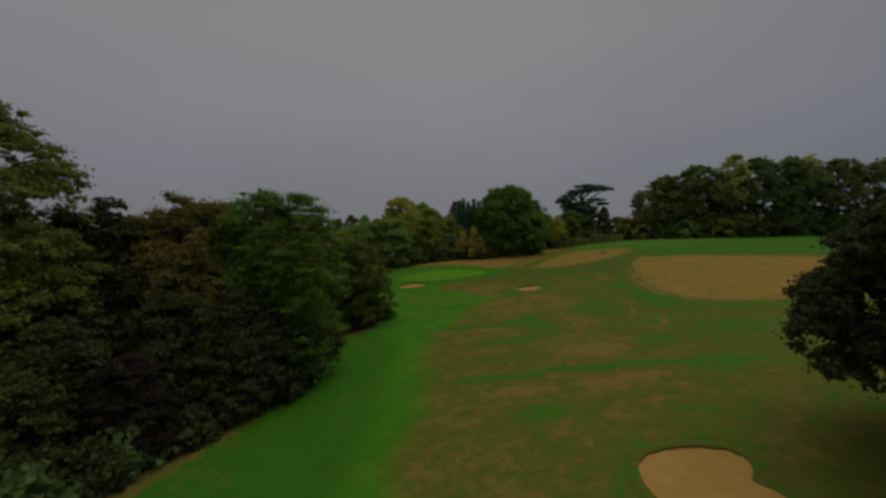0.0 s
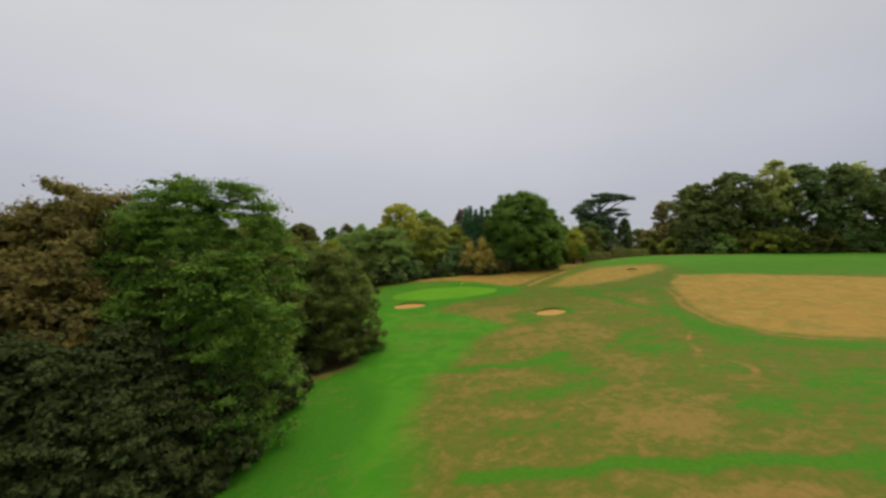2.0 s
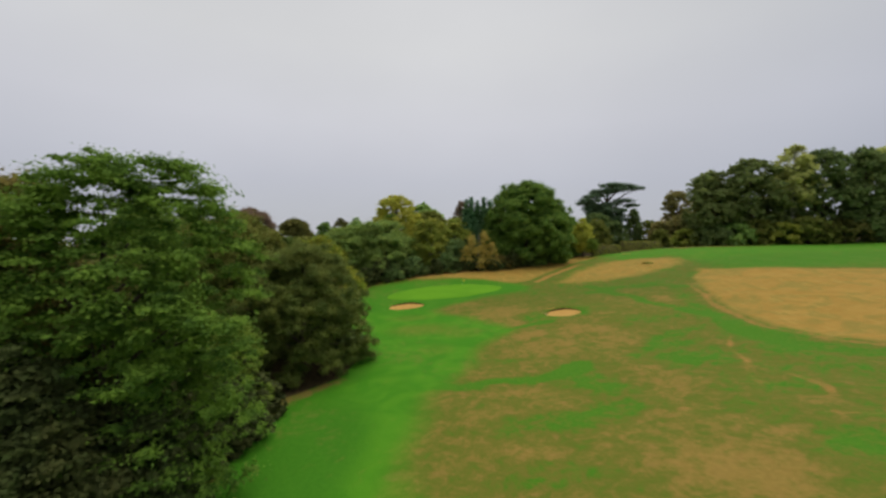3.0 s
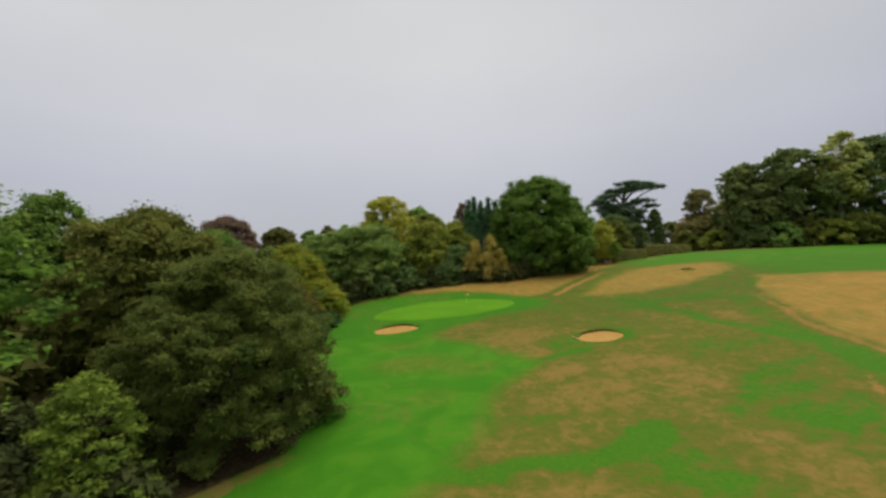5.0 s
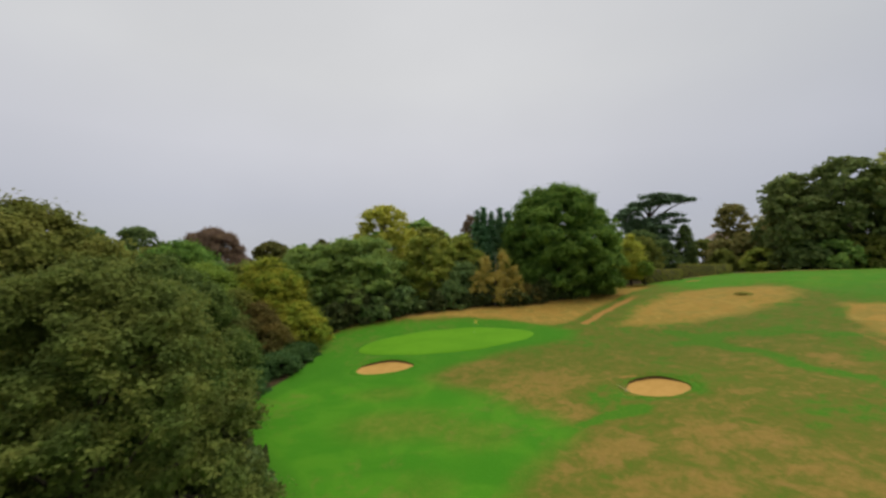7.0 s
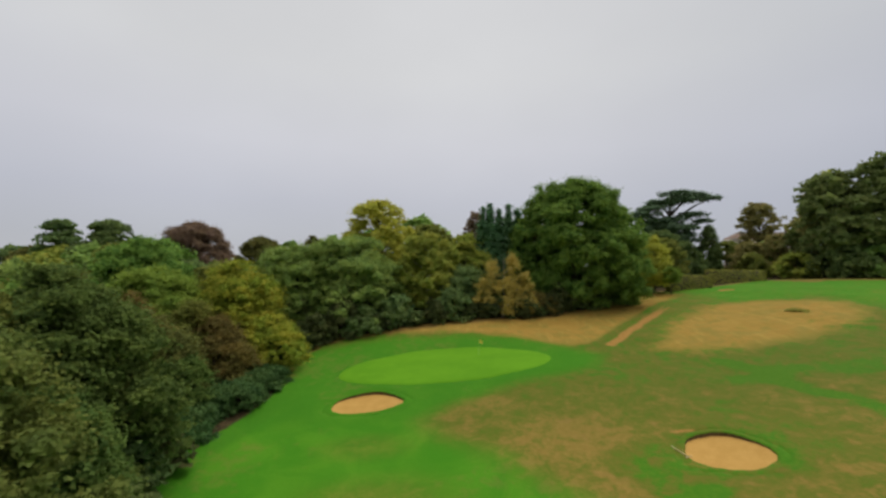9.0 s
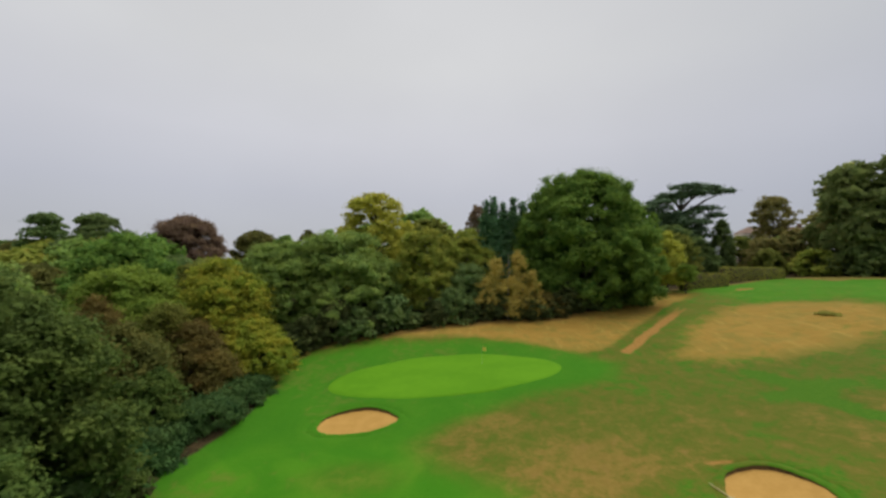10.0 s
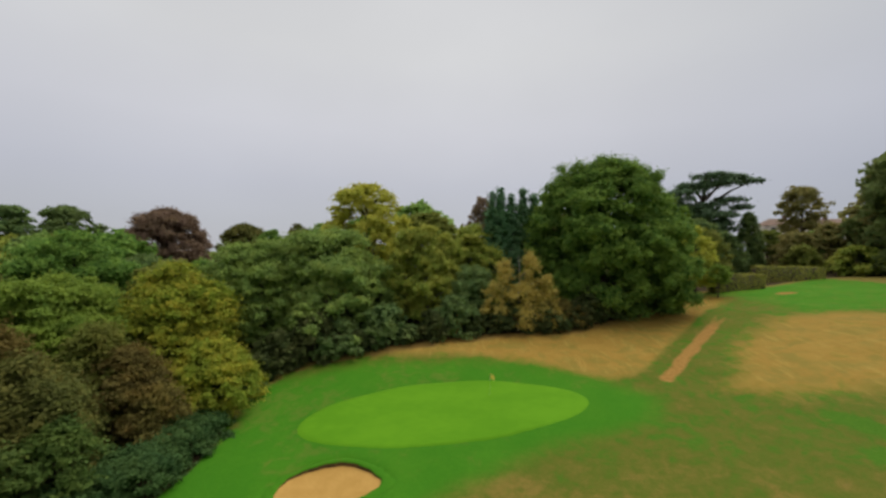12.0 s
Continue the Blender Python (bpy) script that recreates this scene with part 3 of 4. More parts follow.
def crown_clumps(rs, radius, low, high, shape, clump, flat=0.75, squash=1.0, lobe=0.2, fill=1.5):
    """Clumps of leaves spread over a crown's outline, which bulges and dents in lobes, with some deeper inside."""
    prof = PROFILES[shape]
    tall = high - low
    ks = np.linspace(0.0, 1.0, 81)
    rad = prof(ks) * radius
    slope = np.hypot(np.diff(rad), np.diff(ks) * tall)
    area = 2 * math.pi * (rad[1:] + rad[:-1]) / 2 * slope
    fine = 0.68 if lobe > 0.1 else 0.85
    reach_ = clump
    clump = clump * fine
    number = int(np.clip(fill * area.sum() / (math.pi * clump ** 2), 14, 1100))
    edge = np.concatenate([[0], np.cumsum(area)]) / area.sum()
    seed = Vector(rs.uniform(-50, 50, 3))
    wide = 1.6 / max(radius, 0.5 * tall)
    rows = []
    each = 9 if lobe > 0.1 else 1
    boughs = max(9, int(2.1 * number / each)) if each > 1 else number
    spread = reach_ * 1.05
    for i in range(boughs):
        k = float(np.interp((i + rs.rand()) / boughs, edge, ks))
        an = i * 2.399963 + rs.uniform(-0.9, 0.9)
        cr = clump * rs.uniform(0.7, 1.3)
        r = float(np.interp(k, ks, rad))
        at = Vector((r * math.cos(an), r * math.sin(an), k * tall))
        lump = noise.noise(at * wide + seed) * 1.1 + 0.5 * noise.noise(at * wide * 2.3 + seed)
        deep = rs.uniform(0.82, 1.03) if rs.rand() < 0.74 else rs.uniform(0.25, 0.8)
        if each == 1:
            out = max(0.0, r * (1 + lobe * lump) - cr * 0.7) * deep
            z = low + cr * 0.3 + k * max(0.1, tall - cr * 1.05) + min(0.0, lobe * lump * 0.35 * tall * k)
            rows.append((out * math.cos(an), out * math.sin(an) * squash, z, cr, flat * rs.uniform(0.8, 1.15)))
            continue
        wide_ = spread * rs.uniform(0.75, 1.35)
        out = max(0.0, r * (1 + lobe * lump) - wide_ * 0.28) * deep
        z = low + clump * 0.4 + k * max(0.1, tall - clump * 1.3) + min(0.0, lobe * lump * 0.35 * tall * k)
        # a bough: a tilted plate of clumps, domed on top and hanging at its rim
        for j in range(each):
            q = math.sqrt((j + 0.5) / each) * wide_
            t = j * 2.399963 + an + rs.uniform(-0.5, 0.5)
            fore = q * math.cos(t)
            ox, oy = fore * math.cos(an) - q * math.sin(t) * math.sin(an), fore * math.sin(an) + q * math.sin(t) * math.cos(an)
            oz = 0.5 * clump * rs.normal() - 0.25 * q * q / wide_ - 0.3 * fore
            rows.append((out * math.cos(an) + ox, (out * math.sin(an) + oy) * squash, max(low + 0.3 * clump, min(z + oz, high - 0.6 * clump)), clump * rs.uniform(0.45, 0.95), flat * rs.uniform(0.6, 0.95)))
    for i in range(int(np.clip(0.7 * (radius / clump) ** 2, 12, 20))):
        an, r = rs.uniform(0, 6.28), 0.6 * radius * math.sqrt(rs.rand())
        drop = tall * (1 - float(np.interp(-r, -rad[40:], ks[40:])))
        rows.append((r * math.cos(an), r * math.sin(an) * squash, high - clump * 0.8 - drop - 0.035 * tall * rs.rand(), clump * rs.uniform(0.8, 1.2), flat))
    return rows


def trunk_mesh(name, rs, clumps, top, girth, limbs, material, lean=(0, 0), stems=1):
    """A tapering trunk, or several stems, with limbs that run out to the clumps."""
    tubes = []
    clumps = sorted(clumps, key=lambda c: c[2])
    for s in range(stems):
        an = rs.uniform(0, 6.28)
        spread = 0.0 if stems == 1 else girth * 2.2
        foot = Vector((math.cos(an) * spread * 0.4, math.sin(an) * spread * 0.4, -0.6))
        head = Vector((lean[0] + math.cos(an) * spread * 1.4, lean[1] + math.sin(an) * spread * 1.4, top * 0.88))
        pts = [foot.lerp(head, k) + Vector((rs.uniform(-1, 1), rs.uniform(-1, 1), 0)) * girth * 0.5 * (k > 0.1) for k in (0, 0.06, 0.2, 0.4, 0.6, 0.8, 1)]
        pts[0].z, pts[1].z = -0.6, 0.5
        tubes.append(tube(pts, [girth * g / math.sqrt(stems) for g in (1.55, 1.1, 0.9, 0.75, 0.52, 0.3, 0.07)], 8))
    if limbs and clumps:
        for i in rs.choice(len(clumps), min(limbs, len(clumps)), replace=False):
            x, y, z, cr, _ = clumps[i]
            z0 = max(0.12 * top, z - 0.55 * math.hypot(x, y) - 0.12 * top * rs.rand())
            k = min(0.95, z0 / (0.88 * top))
            a_ = Vector((lean[0] * k, lean[1] * k, z0))
            b_ = Vector((x, y, z + cr * 0.3))
            mid_ = a_.lerp(b_, 0.5) + Vector((rs.uniform(-0.4, 0.4), rs.uniform(-0.4, 0.4), 0.10 * (b_ - a_).length))
            g = girth * (0.42 - 0.25 * k)
            tubes.append(tube([a_, mid_, b_], [g, g * 0.6, g * 0.15], 5))
    v, f = joined(tubes)
    return smooth(mesh_of(name, v, f, [material]))


def tree(name, label, category, x, y, top, radius, material, shape="broad", base=0.15, clump=None, size=0.4, cover=1.1,
         bark=None, limbs=14, seed=1, flat=0.75, up=0.45, droop=0.0, stems=1, group="", squash=1.0, girth=None, z=None, lobe=0.2, fill=1.6, plumes=((0, 0, 1, 1),), fine=None, bumps=None, ragged=None):
    """A tree whose highest leaves stand at the height top above the datum; base is the share of its height below the crown."""
    rs = np.random.RandomState(seed)
    foot = ground_at(x, y) if z is None else z
    if fine is None:
        fine = 0.95 if y > 172 or shape in ("column", "spire") else (0.78 if y < 60 else 1.0) if material == L_SHADE else 0.74
    if ragged is None:
        ragged = 0.14 if y > 172 else 0.24
    if bumps is None:
        bumps = 4 if shape in ("broad", "skirt", "egg") and radius >= 4 and 35 < y < 172 else 0
    tall = top - foot
    clump = clump or radius * 0.2
    rows = []
    if bumps and len(plumes) == 1:
        # several heads of different height instead of one even dome
        turn = rs.uniform(0, 6.28)
        plumes = [(0, 0, 1, 0.74)] + [(0.5 * radius * math.cos(turn + k * 6.28 / bumps), 0.5 * radius * squash * math.sin(turn + k * 6.28 / bumps), rs.uniform(0.68, 0.97), rs.uniform(0.46, 0.62)) for k in range(bumps)]
    dense = 0.7 if bumps else 1.0
    for own, (px, py, high, wide) in enumerate(plumes):
        sub = np.array(crown_clumps(rs, radius * wide, tall * base, tall * high, shape, clump, flat, squash, lobe, fill * dense))
        sub[:, 0] += px
        sub[:, 1] += py
        keep = np.ones(len(sub), bool)
        for other, (qx, qy, top_, broad) in enumerate(plumes):
            if other != own:
                k = (sub[:, 2] - tall * base) / (tall * (top_ - base))
                reach = PROFILES[shape](np.clip(k, 0, 1)) * radius * broad - 1.5 * clump
                keep &= ~((k < 1) & (np.hypot(sub[:, 0] - qx, (sub[:, 1] - qy) / squash) < reach))
        rows += [tuple(r) for r in sub[keep]]
    ob = thing(name, pose(x, y, foot, 0, 0, 0), label, category, group)
    part("trunk", trunk_mesh("trunk", rs, rows, tall, girth or 0.018 * tall + 0.02 * radius, limbs, bark or BARK, stems=stems), ob)
    part("crown", leaf_mesh("crown", rs, rows, size * fine, cover, material, up, droop, ragged=ragged), ob)
    return ob


# ---- ground ----
def axis_steps(lo, hi, fine, far):
    mid_ = list(np.arange(lo, hi + 0.01, fine))
    gap, right, left = fine, [hi], [lo]
    while right[-1] < far:
        gap *= 1.22
        right.append(right[-1] + gap)
        left.append(left[-1] - gap)
    return np.array(left[:0:-1] + mid_ + right[1:])


def paint(me):
    co = np.empty(len(me.vertices) * 3, np.float32)
    me.vertices.foreach_get("co", co)
    co = co.reshape(-1, 3)
    for key, value in fields(co[:, 0].astype(float), co[:, 1].astype(float)).items():
        me.attributes.new(key, "FLOAT", "POINT").data.foreach_set("value", value.astype(np.float32))
    return me


def build_ground():
    xs, ys = axis_steps(-45, 112, 0.6, 3200), axis_steps(14, 190, 0.6, 3200)
    gx, gy = np.meshgrid(xs, ys)
    z = height(gx, gy)
    z += 0.10 * np.sin(gx * 0.23 + 1.1) * np.sin(gy * 0.19) + 0.04 * np.sin(gx * 0.71 + gy * 0.37)
    for key in BUNKERS:
        z -= 0.9 * step(1.16, 1.08, bunker_reach(key, gx, gy))
    z -= 0.15 * step(0.97, 0.88, np.hypot((gx + 1.9 - 0.1 * (gy - 130.4)) / 13.2, (gy - 130.4 - 0.07 * (gx + 1.9)) / 5.4))
    n, k = len(xs), len(ys)
    i = np.arange(n * k).reshape(k, n)
    faces = np.stack([i[:-1, :-1], i[:-1, 1:], i[1:, 1:], i[1:, :-1]], -1).reshape(-1, 4)
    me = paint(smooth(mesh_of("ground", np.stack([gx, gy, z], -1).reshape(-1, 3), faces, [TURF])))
    return tagged(new("ground", me), "rolling mown grass with dry tan patches and straw-coloured rough", "ground", kind="structure")


def turf_at(x, y):
    return float(height(x, y)) + 0.10 * math.sin(x * 0.23 + 1.1) * math.sin(y * 0.19) + 0.04 * math.sin(x * 0.71 + y * 0.37)


def build_bunker(key, label):
    cx, cy, rx, ry, turn = BUNKERS[key]
    steep = 0.4 if key == "near" else 1.0
    around = 72
    wall = []
    for s in range(around):
        an = 2 * math.pi * s / around
        u, v = rx * math.cos(an), ry * math.sin(an)
        x, y = u * math.cos(turn) - v * math.sin(turn), u * math.sin(turn) + v * math.cos(turn)
        k = 1 / float(bunker_reach(key, cx + x, cy + y))
        wall.append((x * k, y * k, math.sin(an + turn)))
    ob = thing("bunker", pose(cx, cy, 0), label, "bunker", "sand bunkers", "structure")

    def ring(r, lift):
        out_ = []
        for x, y, far in wall:
            jag = 1 + 0.012 * math.sin(x * 5.1) + 0.01 * math.sin(y * 7.3 + x)
            px, py = x * r * jag, y * r * jag
            out_.append((px, py, turf_at(cx + px, cy + py) + lift(far)))
        return out_

    def strips(rings, close=False):
        verts = [p for q in rings for p in q]
        faces = []
        for a_ in range(len(rings) - 1):
            for s in range(around):
                t = (s + 1) % around
                faces.append((a_ * around + s, a_ * around + t, (a_ + 1) * around + t, (a_ + 1) * around + s))
        return verts, faces

    # the sand lies as a shallow dish that runs up under the lip
    sand = [ring(r, lambda far, r=r: (-0.10 - 0.18 * max(far, 0) * r) * steep - 0.22 * (1 - r * r)) for r in (0.0005, 0.2, 0.4, 0.6, 0.75, 0.88, 0.97, 1.03)]
    v, f = strips(sand)
    part("sand", smooth(mesh_of("sand", v, f, [SAND])), ob, "raked golden sand")
    face = [ring(1.005, lambda far: -0.75), ring(0.995, lambda far: -0.20), ring(0.985, lambda far: -0.03 + 0.05 * far)]
    v, f = strips(face[::-1])
    part("bunker_face", smooth(mesh_of("bunker_face", v, f, [SOIL])), ob, "dark earth face under the lip")
    lip = [ring(0.985, lambda far: -0.03 + 0.05 * far), ring(0.995, lambda far: 0.02 + 0.07 * far), ring(1.05, lambda far: 0.06 + 0.06 * far),
           ring(1.16, lambda far: 0.04), ring(1.3, lambda far: -0.12)]
    v, f = strips(lip[::-1])
    me = smooth(mesh_of("turf_lip", v, f, [TURF]))
    co = np.array(v)
    for name, value in fields(co[:, 0] + cx, co[:, 1] + cy).items():
        me.attributes.new(name, "FLOAT", "POINT").data.foreach_set("value", value.astype(np.float32))
    part("turf_lip", me, ob, "rolled grass lip")
    return ob


def build_green():
    """The putting green, a long oval a hand's width proud of the turf."""
    rings = []
    for r in (0.0005, 0.25, 0.5, 0.7, 0.85, 0.95, 1.0, 1.02):
        row = []
        for s in range(96):
            an = 2 * math.pi * s / 96
            k = 1 + 0.05 * math.sin(2 * an + 0.6) + 0.035 * math.sin(3 * an + 2.0)
            x, y = 13.2 * r * k * math.cos(an), 5.4 * r * k * math.sin(an)
            px, py = -1.9 + x + 0.1 * y, 130.4 + y + 0.07 * x
            row.append((px, py, turf_at(px, py) + (0.06 if r < 1 else (0.03 if r == 1.0 else -0.12))))
        rings.append(row)
    verts = [p for q in rings for p in q]
    faces = [(a_ * 96 + s, a_ * 96 + (s + 1) % 96, (a_ + 1) * 96 + (s + 1) % 96, (a_ + 1) * 96 + s) for a_ in range(7) for s in range(96)]
    return tagged(new("putting_green", smooth(mesh_of("putting_green", verts, faces, [GREEN]))), "bright close-mown oval putting green", "putting green", kind="structure")


build_ground()
build_green()
build_bunker("left", "sand bunker with a grassy lip beside the green")
build_bunker("right", "oval sand bunker with a dark lip in dry turf")
build_bunker("near", "wide sand bunker with a curved lip on the fairway")


# ---- the left bank ----
tree("oak_tree", "tall spreading oak with thin yellowing upper branches", "tree", -50.9, 46, 32.4, 10.8, L_OLIVE, "egg", 0.04, 1.9, 0.5, 0.95, limbs=26, seed=11, bumps=0, ragged=0.3)
tree("holly_tree", "dark evergreen holly in the tree belt", "tree", -44, 55, 22, 7.4, L_SHADE, "egg", 0.02, 1.6, 0.45, 1.1, seed=12)
tree("oak_tree", "green oak deep in the tree belt", "tree", -66, 84, 19.2, 8, L_OAK, "broad", 0.05, 2.0, 0.6, 0.9, seed=261, limbs=8)
tree("oak_tree", "olive oak deep in the tree belt", "tree", -79, 96, 19.6, 9, L_OLIVE, "broad", 0.05, 2.0, 0.6, 0.9, seed=262, limbs=8)
tree("hornbeam_tree", "hornbeam with leaves turning brown", "tree", -38.0, 59.5, 23.3, 9.2, L_HORNBEAM, "egg", 0.04, 1.6, 0.45, 1.0, seed=13, ragged=0.3, bumps=5)
tree("hornbeam_tree", "smaller hornbeam with dull brown-green leaves", "tree", -31.8, 52.5, 17.0, 5.4, L_HORNBEAM, "egg", 0.0, 1.3, 0.4, 1.0, seed=313, ragged=0.3, bumps=4, limbs=10)
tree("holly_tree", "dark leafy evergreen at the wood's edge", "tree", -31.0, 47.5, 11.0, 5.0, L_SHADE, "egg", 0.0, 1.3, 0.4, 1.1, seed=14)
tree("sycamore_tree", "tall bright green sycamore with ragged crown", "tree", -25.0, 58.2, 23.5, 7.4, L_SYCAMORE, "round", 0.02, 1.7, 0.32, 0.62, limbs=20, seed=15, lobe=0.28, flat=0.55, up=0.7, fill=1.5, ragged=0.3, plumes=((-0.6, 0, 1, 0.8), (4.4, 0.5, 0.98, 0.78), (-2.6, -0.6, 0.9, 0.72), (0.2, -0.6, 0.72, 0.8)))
# dark evergreens set over the sycamore's foot, shade included in their leaf colour
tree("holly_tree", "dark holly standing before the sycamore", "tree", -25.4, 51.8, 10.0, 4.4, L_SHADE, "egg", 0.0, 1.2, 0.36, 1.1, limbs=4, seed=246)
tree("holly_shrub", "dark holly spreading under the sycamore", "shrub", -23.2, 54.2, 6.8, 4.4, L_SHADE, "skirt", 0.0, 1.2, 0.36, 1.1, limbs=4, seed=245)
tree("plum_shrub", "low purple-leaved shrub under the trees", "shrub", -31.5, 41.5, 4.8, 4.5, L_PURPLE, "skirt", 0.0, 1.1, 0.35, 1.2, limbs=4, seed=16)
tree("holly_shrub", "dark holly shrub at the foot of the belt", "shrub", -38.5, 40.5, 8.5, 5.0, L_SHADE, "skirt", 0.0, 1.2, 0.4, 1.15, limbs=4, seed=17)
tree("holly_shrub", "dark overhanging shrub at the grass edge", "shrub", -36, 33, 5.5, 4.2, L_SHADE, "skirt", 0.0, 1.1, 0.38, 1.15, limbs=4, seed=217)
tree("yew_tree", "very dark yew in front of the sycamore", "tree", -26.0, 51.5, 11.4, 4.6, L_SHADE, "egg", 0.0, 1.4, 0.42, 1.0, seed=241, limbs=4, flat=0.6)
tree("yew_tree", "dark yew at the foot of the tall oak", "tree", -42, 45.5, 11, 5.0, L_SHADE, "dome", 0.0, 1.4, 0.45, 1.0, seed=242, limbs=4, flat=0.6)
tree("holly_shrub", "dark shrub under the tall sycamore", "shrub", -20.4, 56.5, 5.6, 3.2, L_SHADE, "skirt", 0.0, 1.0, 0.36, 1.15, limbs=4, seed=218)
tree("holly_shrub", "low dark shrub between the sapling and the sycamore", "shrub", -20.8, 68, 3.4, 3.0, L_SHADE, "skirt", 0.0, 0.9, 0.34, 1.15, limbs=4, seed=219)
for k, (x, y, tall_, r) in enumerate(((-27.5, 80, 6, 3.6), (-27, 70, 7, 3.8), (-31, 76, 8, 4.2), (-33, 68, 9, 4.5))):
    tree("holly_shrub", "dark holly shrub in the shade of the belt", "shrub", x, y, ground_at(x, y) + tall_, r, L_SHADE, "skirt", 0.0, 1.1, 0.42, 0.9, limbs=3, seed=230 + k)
tree("willow_tree", "rounded olive-green willow reaching to the grass", "tree", -20.5, 86.5, 16.9, 8.5, L_WILLOW, "dome", 0.0, 1.5, 0.28, 0.92, seed=18, droop=0.5, fill=1.9, lobe=0.15)
tree("hazel_sapling", "light green sapling at the wood's edge", "tree", -23.4, 73.5, 8.6, 3.6, L_SAPLING, "egg", 0.03, 0.75, 0.30, 0.6, seed=19, limbs=10, lobe=0.4, fill=1.3)
tree("olive_maple", "field maple with dull olive leaves", "tree", -34, 94, 22.2, 8.2, L_OLIVE, "broad", 0.06, 1.8, 0.45, 1.1, seed=20)
tree("oak_tree", "dark green oak behind the willow", "tree", -55, 103, 25.4, 9, L_OAK, "broad", 0.08, 2.0, 0.55, 1.1, seed=21)
tree("elder_tree", "dense green elder at the wood's edge", "tree", -29.5, 104, 18.4, 7.6, L_ELDER, "egg", 0.0, 1.5, 0.38, 1.1, seed=22, bumps=6, ragged=0.32, limbs=8)
tree("elder_shrub", "dark shrub in front of the elder", "shrub", -22.8, 97, 11.5, 4.2, L_ELDER, "egg", 0.0, 1.1, 0.34, 1.15, seed=23, limbs=6, ragged=0.32)
tree("hawthorn_shrub", "brown-tinged hawthorn in a low thicket", "shrub", -33.5, 120, 12.6, 5.0, L_BROWN, "egg", 0.0, 1.1, 0.34, 0.9, seed=24, limbs=10, ragged=0.42, bumps=5)
tree("dogwood_shrub", "rust-brown shrub rising from the thicket", "shrub", -37.5, 121, 15.2, 3.4, L_RUST, "egg", 0.0, 0.9, 0.32, 0.8, seed=324, limbs=12, ragged=0.45)
tree("hawthorn_shrub", "olive hawthorn among the brown shrubs", "shrub", -34.5, 127.5, 14.2, 3.6, L_OLIVE, "egg", 0.0, 0.9, 0.32, 0.85, seed=325, limbs=10, ragged=0.45)
tree("elder_shrub", "dark leafy shrub above the brambles", "shrub", -28.8, 118, 8.4, 3.0, L_ELDER, "egg", 0.0, 0.8, 0.32, 0.95, seed=326, limbs=8, ragged=0.42)
tree("hawthorn_shrub", "reddish brown low shrub by the brambles", "shrub", -27.6, 126.5, 8.6, 2.6, L_RUST, "egg", 0.0, 0.8, 0.3, 0.8, seed=327, limbs=8, ragged=0.45)
tree("hazel_sapling", "thin green sapling beside the elder", "tree", -35.5, 112, 15.6, 3.6, L_SAPLING, "egg", 0.05, 0.9, 0.34, 0.8, seed=328, limbs=12, ragged=0.42)
tree("spindle_shrub", "yellow-green shrub leaning over the grass", "shrub", -26.2, 132.5, 11.6, 5.0, L_AMBER, "egg", 0.0, 1.0, 0.34, 0.95, seed=25, limbs=10, ragged=0.42, bumps=6, flat=0.6)
tree("dogwood_shrub", "rust-brown dogwood behind the brambles", "shrub", -31, 127, 11.8, 3.8, L_RUST, "egg", 0.0, 0.9, 0.32, 0.85, seed=224, limbs=12, ragged=0.45)
tree("lime_tree", "yellowing lime-green tree in the belt", "tree", -34, 138, 19.6, 7.0, L_AMBER, "egg", 0.0, 1.4, 0.40, 1.0, seed=26, ragged=0.38, bumps=6, flat=0.58)
tree("ash_tree", "fresh green ash in the belt", "tree", -42, 131, 18.8, 6.6, L_SAPLING, "egg", 0.0, 1.4, 0.40, 1.0, seed=27, ragged=0.38, bumps=6, flat=0.58)
tree("oak_tree", "broad green oak at the back of the belt", "tree", -59, 150, 23.6, 9.5, L_OAK, "broad", 0.04, 2.1, 0.55, 1.1, seed=28)

# ---- the wood round the green ----
tree("hazel_tree", "large rounded blue-green hazel behind the green", "tree", -19.3, 152, 24.3, 9.4, L_HAZEL, "skirt", 0.0, 1.8, 0.42, 1.15, seed=31)
tree("hazel_tree", "bushy green hazel at the wood's corner", "tree", -30, 150, 22.6, 6.8, L_HAZEL, "skirt", 0.0, 1.6, 0.42, 1.1, seed=32)
tree("lime_tree", "tall yellow-green lime with gaps in its crown", "tree", -18.2, 165, 33.2, 8.6, L_LIME, "dome", 0.08, 1.6, 0.46, 0.75, seed=33, limbs=22)
tree("birch_tree", "slender yellow-green birch on the wood's edge", "tree", -6, 154.5, 26, 6.0, L_YELLOW, "egg", 0.0, 1.4, 0.38, 1.0, bark=PALE_BARK, seed=34, droop=0.5, limbs=18)
tree("holly_tree", "dark holly under the birches", "tree", 0.8, 154.5, 19, 4.8, L_DARK, "skirt", 0.0, 1.4, 0.4, 1.15, seed=35)
tree("birch_tree", "green birch behind the wood's edge", "tree", 1, 166, 26.5, 5.6, L_YELLOW, "broad", 0.05, 1.5, 0.45, 1.0, bark=PALE_BARK, seed=36)
tree("poplar_tree", "thin half-bare poplar with brownish twigs", "tree", 3.5, 186, 34, 4.2, L_COPPER, "egg", 0.25, 1.2, 0.45, 0.6, bark=PALE_BARK, seed=37, limbs=24)
